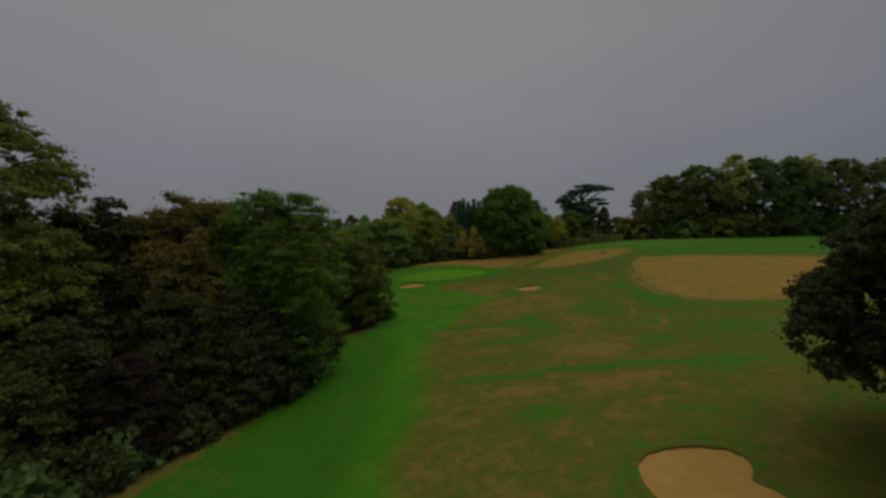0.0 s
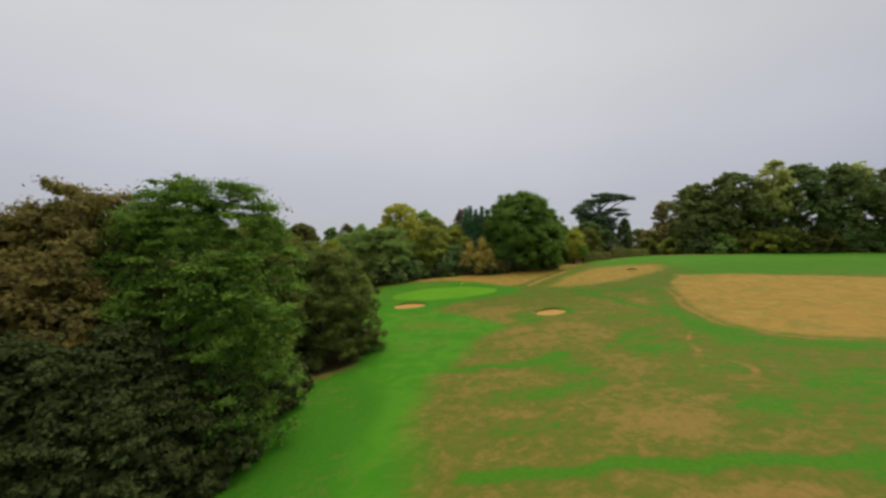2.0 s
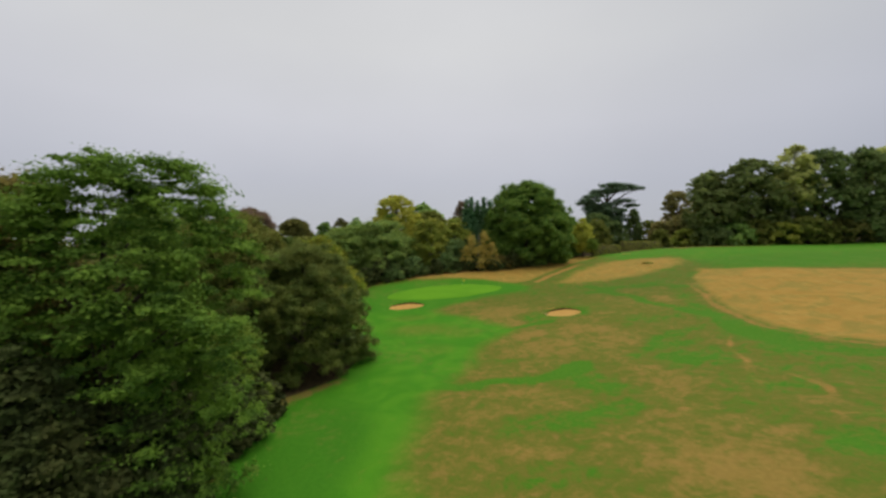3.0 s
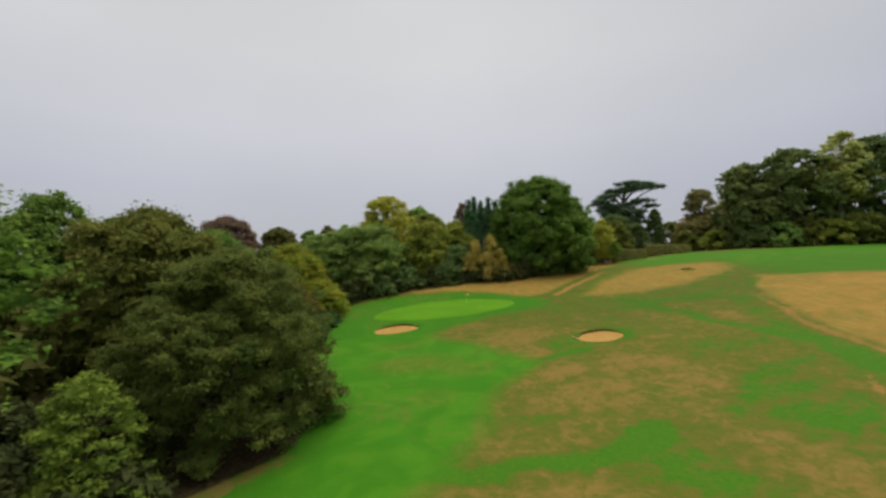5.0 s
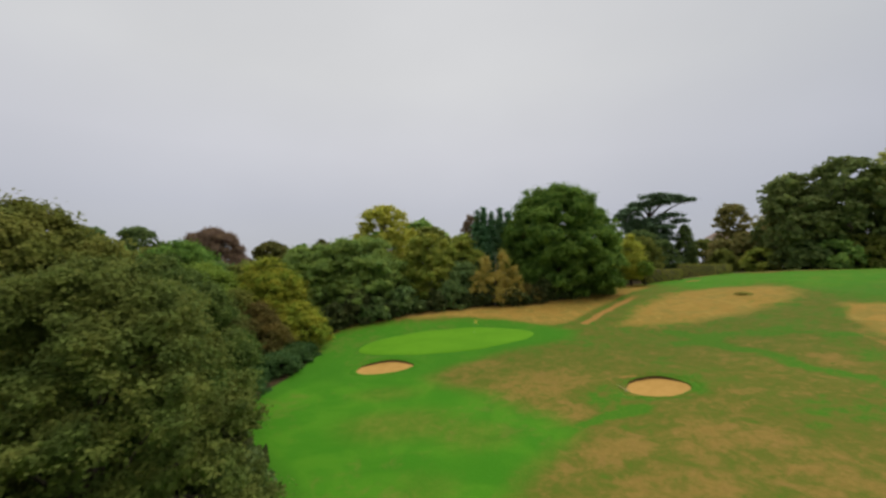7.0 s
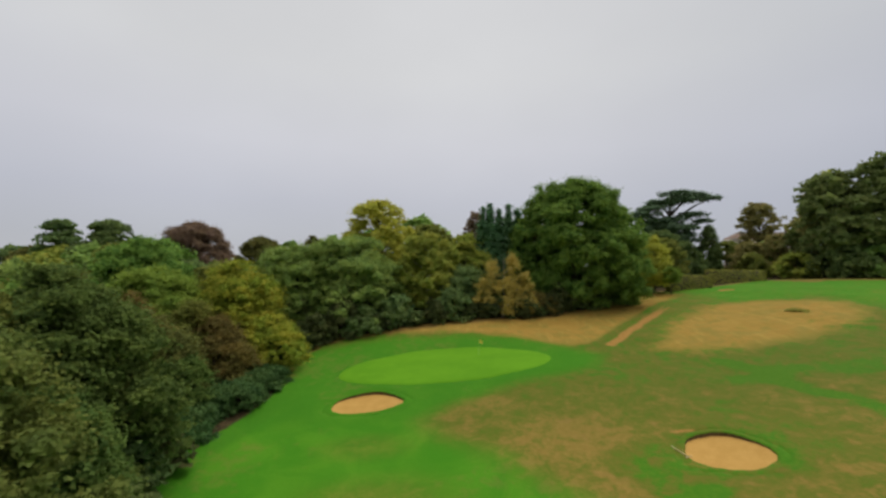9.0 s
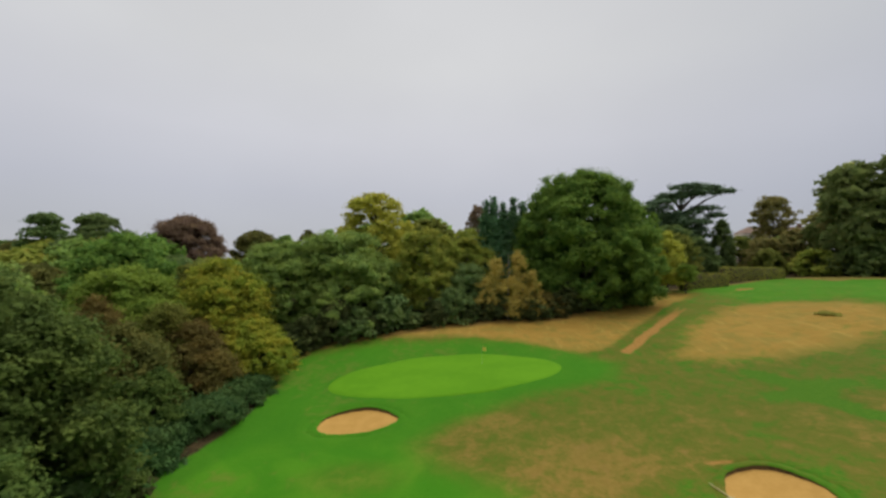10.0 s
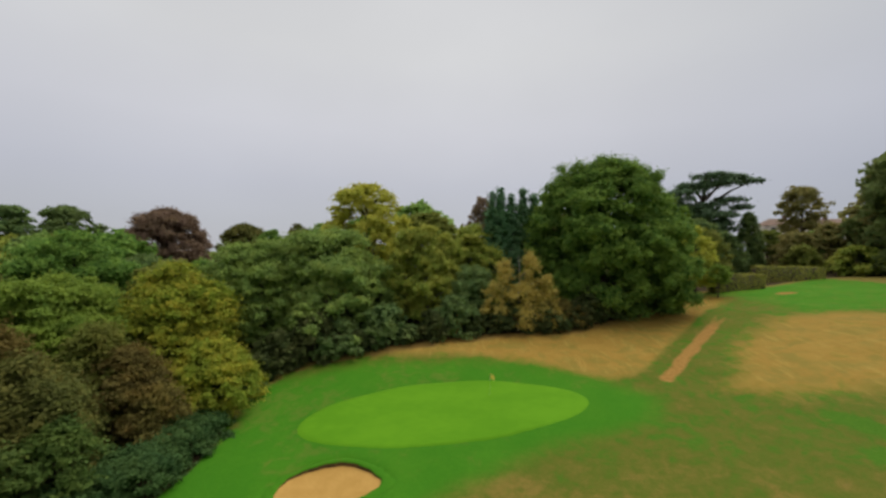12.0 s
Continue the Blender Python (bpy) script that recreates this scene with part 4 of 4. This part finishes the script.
tree("birch_tree", "small golden weeping birch", "tree", 7.6, 150.5, 22.0, 4.0, L_GOLD, "egg", 0.08, 0.75, 0.30, 0.62, bark=PALE_BARK, seed=38, droop=1.8, limbs=20, lobe=0.3, fill=1.2, plumes=((1.5, 0, 1, 0.4), (-2.0, 0.3, 0.92, 0.42), (3.8, -0.2, 0.7, 0.42), (-3.4, -0.4, 0.6, 0.38), (0.5, -1.0, 0.6, 0.6)), ragged=0.36)
tree("dogwood_shrub", "low orange-brown shrub beside the golden birch", "shrub", 14.2, 153.5, 14.0, 3.6, L_RUST, "skirt", 0.0, 0.9, 0.32, 1.1, seed=39, limbs=4)
tree("dogwood_shrub", "small orange-red dogwood under the birches", "shrub", -1.2, 149.6, ground_at(-1.2, 149.6) + 2.6, 1.5, L_FLAME, "mound", 0.0, 0.5, 0.3, 1.0, seed=339, limbs=4, girth=0.05)
tree("oak_tree", "massive round dark green oak", "tree", 23.8, 164, 37.4, 12.8, L_OAK, "dome", 0.0, 2.0, 0.5, 1.1, seed=43, limbs=16, flat=1.0, up=0.5, fill=3.6, lobe=0.2, ragged=0.22)
for k, (x, y, top, r) in enumerate(((4.6, 167, 31.4, 2.4), (6.2, 168, 32.6, 2.6), (8.2, 168.5, 31.8, 2.6), (10.2, 168, 32.5, 2.7), (12.4, 169, 31.8, 2.6))):
    tree("cypress_tree", "dark blue-green cypress in a tight row", "conifer", x, y, top + 1.2, r, L_CONIFER, "spire", 0.0, 0.8, 0.36, 1.2, seed=41 + k, up=0.9, limbs=4, group="cypress row", lobe=0.06)
tree("cherry_tree", "light green cherry before the clipped hedge", "tree", 45.0, 175.3, 26.8, 3.3, L_LIME, "egg", 0.12, 1.0, 0.40, 0.9, seed=46, ragged=0.3)
tree("cherry_tree", "small pale green sapling on the lawn", "tree", 46.6, 170.6, 19.4, 1.5, L_SAPLING, "round", 0.42, 0.85, 0.36, 0.9, seed=47)
tree("maple_tree", "green maple between the oak and the cedar", "tree", 42, 184, 29, 5.5, L_OAK, "egg", 0.0, 1.5, 0.45, 1.05, seed=146)
tree("chestnut_tree", "brownish green tree behind the clipped hedges", "tree", 54.5, 190, 27.5, 4.4, L_OLIVE, "broad", 0.0, 1.6, 0.5, 1.05, seed=48)
tree("yew_tree", "dark yew standing before the cedar", "conifer", 59, 203, 31, 6.5, L_DARK, "dome", 0.0, 1.6, 0.6, 0.95, seed=151, limbs=4)
tree("yew_tree", "low dark yew beside the cedar's trunk", "conifer", 66, 206, 28, 6.0, L_DARK, "dome", 0.0, 1.6, 0.6, 0.95, seed=152, limbs=4)
tree("cypress_tree", "dark column-shaped cypress behind the clipped hedge", "conifer", 76.8, 209.5, 33.9, 3.7, L_DARK, "column", 0.0, 1.0, 0.42, 1.2, seed=49, up=0.9, limbs=4, lobe=0.06)
tree("beech_tree", "rounded olive beech on the skyline", "tree", 104.5, 228, 43.8, 6.6, L_BEECH, "dome", 0.34, 2.0, 0.5, 0.8, seed=50, limbs=26)


def cedar(x, y):
    rs = np.random.RandomState(60)
    foot = ground_at(x, y)
    ob = thing("cedar_tree", pose(x, y, foot), "flat-topped cedar with layered dark branches", "conifer")
    plates = [(-6, 0, 22.4, 6, 0.9), (0, 1, 24.8, 7, 0.9), (6, -1, 25.2, 6, 0.8), (-11, 0, 19.2, 4, 0.7), (-9, 0, 20.6, 5, 0.9), (-4, 1, 24.3, 6, 0.8), (3, 0, 27.2, 7, 0.7), (10, 1, 27.0, 5, 0.6), (15.5, 0, 25.9, 3.2, 0.5), (-6, 0, 18.2, 5, 1.6), (-1.5, 0, 17.4, 6, 2), (3, 0, 16.2, 5, 2), (-9, 0, 16.2, 4, 1.6), (8, -1, 20.5, 4.5, 0.7), (13, 1, 18.6, 3.2, 0.5),
              (-5, 2, 17.5, 6, 1.0), (2, -2, 16, 7, 1.2), (-8, -1, 12, 6, 1.2), (0, 0, 10, 8, 1.6), (7, 1, 12, 6, 1.2), (-4, -2, 5.5, 7, 1.8), (5, -1, 6, 7, 1.8), (-7, 1, 8.5, 6, 2), (7, 0, 9, 5.5, 2), (-2, -1, 13, 7, 2), (4, 1, 14, 6, 2), (-6, 0, 15, 5, 1.6), (2, 0, 19, 5, 1.2), (-3, 0, 2.5, 7, 2), (5, 0, 2.5, 7, 2)]
    rows, tubes = [], []
    for px, py, pz, r, thick in plates:
        for _ in range(int(14 + r * r * 0.6)):
            an, k = rs.uniform(0, 6.28), math.sqrt(rs.rand()) * r
            rows.append((0.84 * (px + k * math.cos(an)), py + k * math.sin(an) * 0.8, pz - 0.05 * k * k / r + rs.uniform(-0.3, 0.3) * thick, rs.uniform(0.9, 1.6), 0.45 + 0.25 * thick / 1.8))
        a_, b_ = Vector((0.2 * px * 0.3, 0, max(2, pz - 3.5 - 0.25 * abs(px)))), Vector((0.84 * px, py, pz - 0.3))
        tubes.append(tube([a_, a_.lerp(b_, 0.55) + Vector((0, 0, 0.8)), b_], [0.45, 0.28, 0.08], 6))
    tubes.append(tube([(0, 0, -0.6), (0, 0, 3), (0.4, 0, 12), (-0.3, 0, 20), (0.5, 0, 26.5)], [1.5, 1.1, 0.9, 0.6, 0.2], 8))
    v, f = joined(tubes)
    part("trunk", smooth(mesh_of("trunk", v, f, [BARK])), ob)
    part("crown", leaf_mesh("crown", rs, rows, 0.5, 0.6, L_CEDAR, 0.9, outer=False), ob)


cedar(67.3, 214)


# ---- the wood on the rise ----
RISE = [("oak_tree", "dark oak filling the back of the hillside wood", 114, 194, 45, 9, L_WOOD), ("oak_tree", "dark oak deep in the hillside wood", 128, 192, 47, 9, L_BROWN), ("oak_tree", "olive oak deep in the hillside wood", 104, 199, 40, 8, L_BEECH), ("oak_tree", "tall dark oak in the hillside wood", 96, 187.5, 44.6, 9, L_WOOD),
        ("pine_tree", "dark spreading pine in the hillside wood", 101, 195, 43, 7, L_BEECH), ("oak_tree", "large dark green oak in the hillside wood", 108, 184, 48.6, 10, L_WOOD),
        ("oak_tree", "dark round oak rising above the wood", 131, 181, 51.5, 9.5, L_DARK), ("oak_tree", "dark oak with dense crown", 143, 178, 51, 9.5, L_DARK),
        ("oak_tree", "dark oak at the wood's far end", 160, 176, 50, 11, L_WOOD), ("oak_tree", "tall oak deep in the wood", 178, 172, 50, 12, L_WOOD), ("oak_tree", "oak at the hilltop", 198, 170, 50, 12, L_WOOD)]
for k, (name, label, x, y, top, r, mat) in enumerate(RISE):
    tree(name, label, "tree", x, y, top + 1.1, r * 1.08, mat, "dome", 0.04, r * 0.22, 1.0, 0.66, seed=70 + k, limbs=12)
tree("ash_tree", "pale thin-leaved ash above the dark wood", "tree", 121, 181, 54.3, 7.5, L_PALE, "egg", 0.35, 1.9, 0.55, 0.7, bark=PALE_BARK, seed=80, limbs=26)
tree("ash_tree", "pale ash standing behind the wood", "tree", 156, 186, 54.5, 8.5, L_PALE, "egg", 0.35, 2.0, 0.55, 0.7, bark=PALE_BARK, seed=81, limbs=26)
tree("ash_tree", "half-bare ash with pale twigs", "tree", 99, 193, 46.5, 5, L_PALE, "egg", 0.4, 1.4, 0.5, 0.5, bark=PALE_BARK, seed=82, limbs=28)
EDGE = [(87, 206, 28, 5.5, L_BEECH), (93, 203, 30, 5, L_BEECH), (83, 199, 24, 4, L_OLIVE), (88, 190, 24, 4.5, L_YELLOW), (93, 181.5, 26, 5, L_DARK), (100, 179, 25.5, 5.5, L_HAZEL), (107, 178, 27, 5, L_OLIVE), (113, 177, 26, 6, L_YELLOW), (122, 176, 28, 7, L_OLIVE),
        (133, 175, 27, 7, L_BROWN), (145, 173.5, 27.5, 7, L_DARK), (158, 172, 28, 8, L_OAK), (174, 169, 28, 9, L_DARK)]
for k, (x, y, top, r, mat) in enumerate(EDGE):
    tree("hazel_shrub", "bushy shrub along the foot of the hillside wood", "shrub", x, y, top, r, mat, "skirt", 0.0, r * 0.25, 0.72, 0.85, seed=90 + k, limbs=4, group="wood edge shrubs")

# ---- beyond ----
tree("pine_tree", "dark round-topped pine on the skyline", "conifer", -116, 190, 31.5, 5.6, L_DARK, "round", 0.4, 1.8, 0.6, 1.1, seed=101, z=6)
tree("pine_tree", "dark spreading pine on the skyline", "conifer", -101, 190, 31.3, 7.4, L_DARK, "round", 0.3, 2.0, 0.6, 1.1, seed=102, z=6)
tree("beech_tree", "dome-shaped copper beech on the skyline", "tree", -86, 206, 32.7, 11.6, L_COPPER, "dome", 0.0, 2.6, 0.55, 1.05, seed=103, lobe=0.09, fill=2.0)
tree("beech_tree", "rounded far beech with brown tint", "tree", -76, 230, 30, 9.4, L_BROWN, "dome", 0.0, 2.0, 0.6, 1.05, seed=104, lobe=0.09, fill=2.0)
for k, (x, y, top, r, mat) in enumerate(((-52, 199, 27.2, 4.6, L_OAK), (-46.5, 204, 28.8, 4.4, L_BROWN), (-39.5, 200, 28.4, 4.6, L_HAZEL), (-33.5, 198, 26.6, 4.2, L_OLIVE))):
    tree("ash_tree", "thin-topped tree on the skyline behind the wood", "tree", x, y, top, r, mat, "egg", 0.15, 1.3, 0.5, 0.75, seed=270 + k, limbs=16, group="skyline trees")
rs_far = np.random.RandomState(5)
FAR_MATS = (L_OAK, L_OLIVE, L_HAZEL, L_YELLOW, L_BROWN, L_DARK)
far_kinds = [tree("oak_tree", "broad green tree in the distant belt", "tree", -70 - 14 * k, 170 + 6 * k, 24, 8.5, FAR_MATS[k], "dome", 0.0, 2.2, 1.0, 0.68, seed=110 + k, limbs=6, group="distant tree belt", fine=1.2, bumps=0) for k in range(6)]
SPOTS = [(-72, 118), (-84, 132), (-66, 134), (-95, 150), (-78, 152), (-62, 168), (-48, 165), (-44, 150), (-42, 178), (-30, 172), (-36, 190), (-52, 200), (-22, 184), (-8, 176), (-12, 195), (6, 200), (20, 186), (34, 184), (-70, 60), (-62, 75), (-78, 74), (-74, 100), (-88, 88), (-92, 112), (-84, 56), (-100, 72), (-100, 132), (-112, 100),
         (-66, 90), (-60, 45), (-58, 28), (-44, 30), (-72, 20), (-48, 72), (-46, 84), (-42, 110), (-48, 120), (86, 216), (93, 207), (100, 214), (118, 205), (135, 200), (-110, 215), (-60, 225), (-130, 180), (-100, 170), (150, 195), (170, 190), (60, 230), (30, 220), (0, 225), (-30, 225)]
for k, (x, y) in enumerate(SPOTS):
    s = rs_far.uniform(0.72, 0.95)
    if x > 80:
        s *= 0.6
    if y > 195 and x < 80:
        s *= 0.62
    if -60 < x < -25 and 140 < y < 195:
        s *= 0.72
    m = pose(x, y, ground_at(x, y) - 0.1, 0, 0, rs_far.uniform(0, 360)) @ Matrix.Diagonal((s * 1.05, s * 1.05, s, 1))
    copy_thing(far_kinds[k % 6], m)


# ---- hedges ----
def hedge(ax, ay, bx, by, tall, deep, seed, label):
    rs = np.random.RandomState(seed)
    a_, b_ = Vector((ax, ay, 0)), Vector((bx, by, 0))
    long = (b_ - a_).length
    along = (b_ - a_).normalized()
    side = Vector((-along.y, along.x, 0))
    foot = ground_at((ax + bx) / 2, (ay + by) / 2)
    n = int((long * tall * 2 + long * deep + 2 * deep * tall) * 26)
    pts, nor = [], []
    for _ in range(n):
        w = rs.rand() * (2 * tall * long + deep * long + 2 * deep * tall)
        u, v, h_ = rs.uniform(0, long), rs.uniform(-deep / 2, deep / 2), rs.uniform(0, tall)
        if w < 2 * tall * long:
            v = deep / 2 * (1 if w < tall * long else -1)
            d = side * (1 if v > 0 else -1)
        elif w < 2 * tall * long + deep * long:
            h_, d = tall, Vector((0, 0, 1))
        else:
            u = 0 if rs.rand() < 0.5 else long
            d = along * (1 if u else -1)
        p = a_ + along * u + side * v
        wave = 0.06 * math.sin(u * 1.7) + 0.05 * math.sin(u * 4.1 + h_)
        p = p + d * (wave + rs.normal() * 0.05)
        base_ = ground_at(p.x, p.y)
        pts.append((p.x, p.y, base_ + (foot + tall - base_) * h_ / tall + d.z * wave)), nor.append(d)
    pts, nor = np.array(pts), np.array([tuple(d) for d in nor]) * 1.5 + rs.normal(size=(n, 3)) * 0.45
    nor /= np.linalg.norm(nor, axis=1)[:, None]
    u = np.cross(nor, rs.normal(size=(n, 3)))
    u /= np.linalg.norm(u, axis=1)[:, None]
    v = np.cross(nor, u)
    verts = np.stack([pts - u * 0.17, pts + v * 0.13, pts + u * 0.17, pts - v * 0.13], 1).reshape(-1, 3)
    ob = thing("hedge", pose(0, 0, 0), label, "hedge", "clipped hedges")
    part("foliage", mesh_of("foliage", verts, np.arange(4 * n).reshape(n, 4), [L_HEDGE]), ob)
    # dense twiggy inside, a little smaller than the clipped face
    core = []
    for u_ in (0.12, long - 0.12):
        for v_ in (-deep / 2 + 0.12, deep / 2 - 0.12):
            p = a_ + along * u_ + side * v_
            g = ground_at(p.x, p.y)
            core += [(p.x, p.y, g - 0.2), (p.x, p.y, foot + tall - 0.12)]
    part("inner_twig_mass", mesh_of("inner_twig_mass", core, [(0, 1, 3, 2), (2, 3, 7, 6), (6, 7, 5, 4), (4, 5, 1, 0), (1, 5, 7, 3)], [BARK]), ob)
    return ob


hedge(48.6, 176.4, 58.2, 176.6, 3.3, 2.4, 1, "square-clipped olive hedge across the lawn")
hedge(62, 184.5, 76, 184.8, 3.1, 2.4, 2, "long square-clipped hedge behind the lawn")

# ---- brambles, near trees ----
for k, (x, y, tall_, r) in enumerate(((-24.6, 126.5, 2.3, 3.0), (-25.4, 121.5, 2.6, 3.6), (-27.2, 116, 2.8, 3.8), (-26.2, 112.2, 2.4, 3.2), (-29.5, 108.5, 2.8, 3.8))):
    tree("bramble_bank", "low blue-green bramble bank at the grass edge", "shrub", x, y, ground_at(x, y) + tall_, r, L_BRAMBLE, "mound", 0.0, 0.6, 0.30, 1.2, seed=120 + k, limbs=0, squash=1.3, ragged=0.42, bumps=5, girth=0.06, lobe=0.3)
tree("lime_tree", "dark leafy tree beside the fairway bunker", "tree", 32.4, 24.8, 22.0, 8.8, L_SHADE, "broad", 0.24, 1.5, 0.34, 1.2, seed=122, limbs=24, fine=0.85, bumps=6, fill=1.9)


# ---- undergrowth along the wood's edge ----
# the L_SHADE ones carry the wood's shade in their leaf colour
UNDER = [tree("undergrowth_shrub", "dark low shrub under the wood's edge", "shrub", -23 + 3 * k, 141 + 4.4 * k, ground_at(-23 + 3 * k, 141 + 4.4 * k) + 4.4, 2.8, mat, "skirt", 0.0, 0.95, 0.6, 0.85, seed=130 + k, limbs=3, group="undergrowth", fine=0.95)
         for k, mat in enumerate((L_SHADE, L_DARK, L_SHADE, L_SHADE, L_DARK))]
rs_low = np.random.RandomState(9)
low_spots = []
for run in (WOOD_LEFT[13:21], WOOD_LEFT[2:7], WOOD_LEFT[8:11]):
    for (ax, ay), (bx, by) in zip(run, run[1:]):
        long = math.hypot(bx - ax, by - ay)
        nx, ny = -(by - ay) / long, (bx - ax) / long
        for i in range(max(1, round(long / 3.0))):
            k = (i + 0.5) / max(1, round(long / 3.0))
            inset = rs_low.uniform(0.9, 2.4)
            low_spots.append((ax + (bx - ax) * k + nx * inset, ay + (by - ay) * k + ny * inset))
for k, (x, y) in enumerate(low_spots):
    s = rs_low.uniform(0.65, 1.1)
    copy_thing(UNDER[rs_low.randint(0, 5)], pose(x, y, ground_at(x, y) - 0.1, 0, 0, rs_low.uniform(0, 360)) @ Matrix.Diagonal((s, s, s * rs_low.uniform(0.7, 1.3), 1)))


# ---- small things on the turf ----
tree("gorse_tuft", "low olive tuft of rough grass on the straw mound", "shrub", 52.6, 143.4, ground_at(52.6, 143.4) + 0.42, 1.5, L_HEDGE, "mound", 0.0, 0.4, 0.26, 0.8, seed=140, limbs=0, girth=0.05)


def rake(ax, ay, bx, by, label):
    """A bunker rake lying on the turf, its head at b."""
    wood = plain_material("pale_rake_wood", (0.50, 0.42, 0.20), (0.62, 0.54, 0.30), 4, 0.7, 0.2)
    turn = math.atan2(by - ay, bx - ax)
    long = math.hypot(bx - ax, by - ay)
    rise = math.degrees(math.asin((turf_at(bx, by) - turf_at(ax, ay)) / long))
    ob = thing("bunker_rake", pose(ax, ay, turf_at(ax, ay) + 0.09, 0, -rise, math.degrees(turn)), label, "rake")
    v, f = tube([(0, 0, 0), (long * 0.5, 0, 0.01), (long, 0, 0.03)], [0.035, 0.035, 0.035], 8)
    part("handle", smooth(mesh_of("handle", [tuple(q) for q in v], f, [wood])), ob)
    v, f = tube([(long, -0.3, 0.02), (long, 0, 0.02), (long, 0.3, 0.02)], [0.04, 0.045, 0.04], 8)
    part("head", smooth(mesh_of("head", [tuple(q) for q in v], f, [wood])), ob)
    for i in range(9):
        v, f = tube([(long, -0.28 + 0.07 * i, 0.02), (long + 0.02, -0.28 + 0.07 * i, -0.09)], [0.012, 0.006], 5)
        part("tine", mesh_of("tine", [tuple(q) for q in v], f, [wood]), ob)


rake(17.5, 110.0, 18.0, 108.4, "pale wooden rake lying at the bunker's edge")


def far_house(x, y, turn):
    """A long pale house beyond the trees, with a hipped roof and a row of windows."""
    wall = plain_material("pale_render", (0.55, 0.50, 0.42), (0.68, 0.62, 0.53), 0.6, 0.85, 0.2)
    tiles = plain_material("brown_roof_tiles", (0.13, 0.085, 0.06), (0.22, 0.15, 0.11), 2.0, 0.85, 0.4, 0.05, (0.5, 1, 4))
    glass = plain_material("dark_window_glass", (0.03, 0.035, 0.04), (0.06, 0.065, 0.07), 1.0, 0.12, 0.0, spec=0.6)
    white = plain_material("white_window_paint", (0.68, 0.68, 0.66), (0.78, 0.78, 0.76), 2.0, 0.5, 0.1)
    z = ground_at(x, y)
    ob = thing("house", pose(x, y, z, 0, 0, turn), "long pale house with a brown hipped roof behind trees", "house")

    def box(name, x0, x1, y0, y1, z0, z1, mat, parent):
        v = [(a_, b_, c_) for a_ in (x0, x1) for b_ in (y0, y1) for c_ in (z0, z1)]
        return part(name, mesh_of(name, v, [(0, 1, 3, 2), (4, 6, 7, 5), (0, 4, 5, 1), (2, 3, 7, 6), (0, 2, 6, 4), (1, 5, 7, 3)], [mat]), parent)

    box("wall", -16, 16, -4.5, 4.5, -0.5, 10.6, wall, ob)
    v = [(-16.6, -5.1, 10.5), (16.6, -5.1, 10.5), (16.6, 5.1, 10.5), (-16.6, 5.1, 10.5), (-12.5, 0, 13.6), (12.5, 0, 13.6)]
    roof = part("roof", mesh_of("roof", v[:6], [(0, 1, 5, 4), (2, 3, 4, 5), (3, 0, 4, 4), (1, 2, 5, 5)], [tiles]), ob)
    box("chimney", -7.8, -6.6, -0.6, 0.6, 12.5, 15.0, tiles, ob)
    box("chimney", 6.6, 7.8, -0.6, 0.6, 12.5, 15.0, tiles, ob)
    for floor_z in (1.2, 4.6, 8.0):
        for i in range(9):
            cx = -13.6 + 3.4 * i
            frame_ = box("window", cx - 0.75, cx + 0.75, -4.56, -4.44, floor_z, floor_z + 1.9, white, ob)
            box("pane", cx - 0.66, cx - 0.05, -4.60, -4.562, floor_z + 0.1, floor_z + 1.8, glass, frame_)
            box("pane", cx + 0.05, cx + 0.66, -4.60, -4.562, floor_z + 0.1, floor_z + 1.8, glass, frame_)
            box("sill", cx - 0.85, cx + 0.85, -4.72, -4.44, floor_z - 0.12, floor_z - 0.002, white, frame_)


far_house(134, 266, -6)


# ---- flag ----
def flag(x, y):
    ob = thing("golf_flag", pose(x, y, turf_at(x, y) + 0.05), "thin pole with a small yellow flag in the green", "flag")
    v, f = tube([(0, 0, -0.2), (0, 0, 1.1), (0, 0, 2.2)], [0.014, 0.012, 0.010], 8)
    part("pole", smooth(mesh_of("pole", [tuple(p) for p in v], f, [plain_material("weathered_pole", (0.30, 0.32, 0.24), (0.42, 0.42, 0.34), 3, 0.5, 0.1)])), ob, "thin weathered pole")
    rows = []
    for i in range(7):
        for j in range(5):
            u = i / 6
            rows.append((0.02 + 0.42 * u, 0.05 * math.sin(u * 6), 2.15 - 0.5 * j / 4 - 0.12 * u * u))
    faces = [(i * 5 + j, (i + 1) * 5 + j, (i + 1) * 5 + j + 1, i * 5 + j + 1) for i in range(6) for j in range(4)]
    part("flag_cloth", smooth(mesh_of("flag_cloth", rows, faces, [plain_material("yellow_cloth", (0.75, 0.58, 0.08), (0.85, 0.68, 0.14), 6, 0.8, 0.1)])), ob, "yellow cloth")


flag(2.7, 132.8)
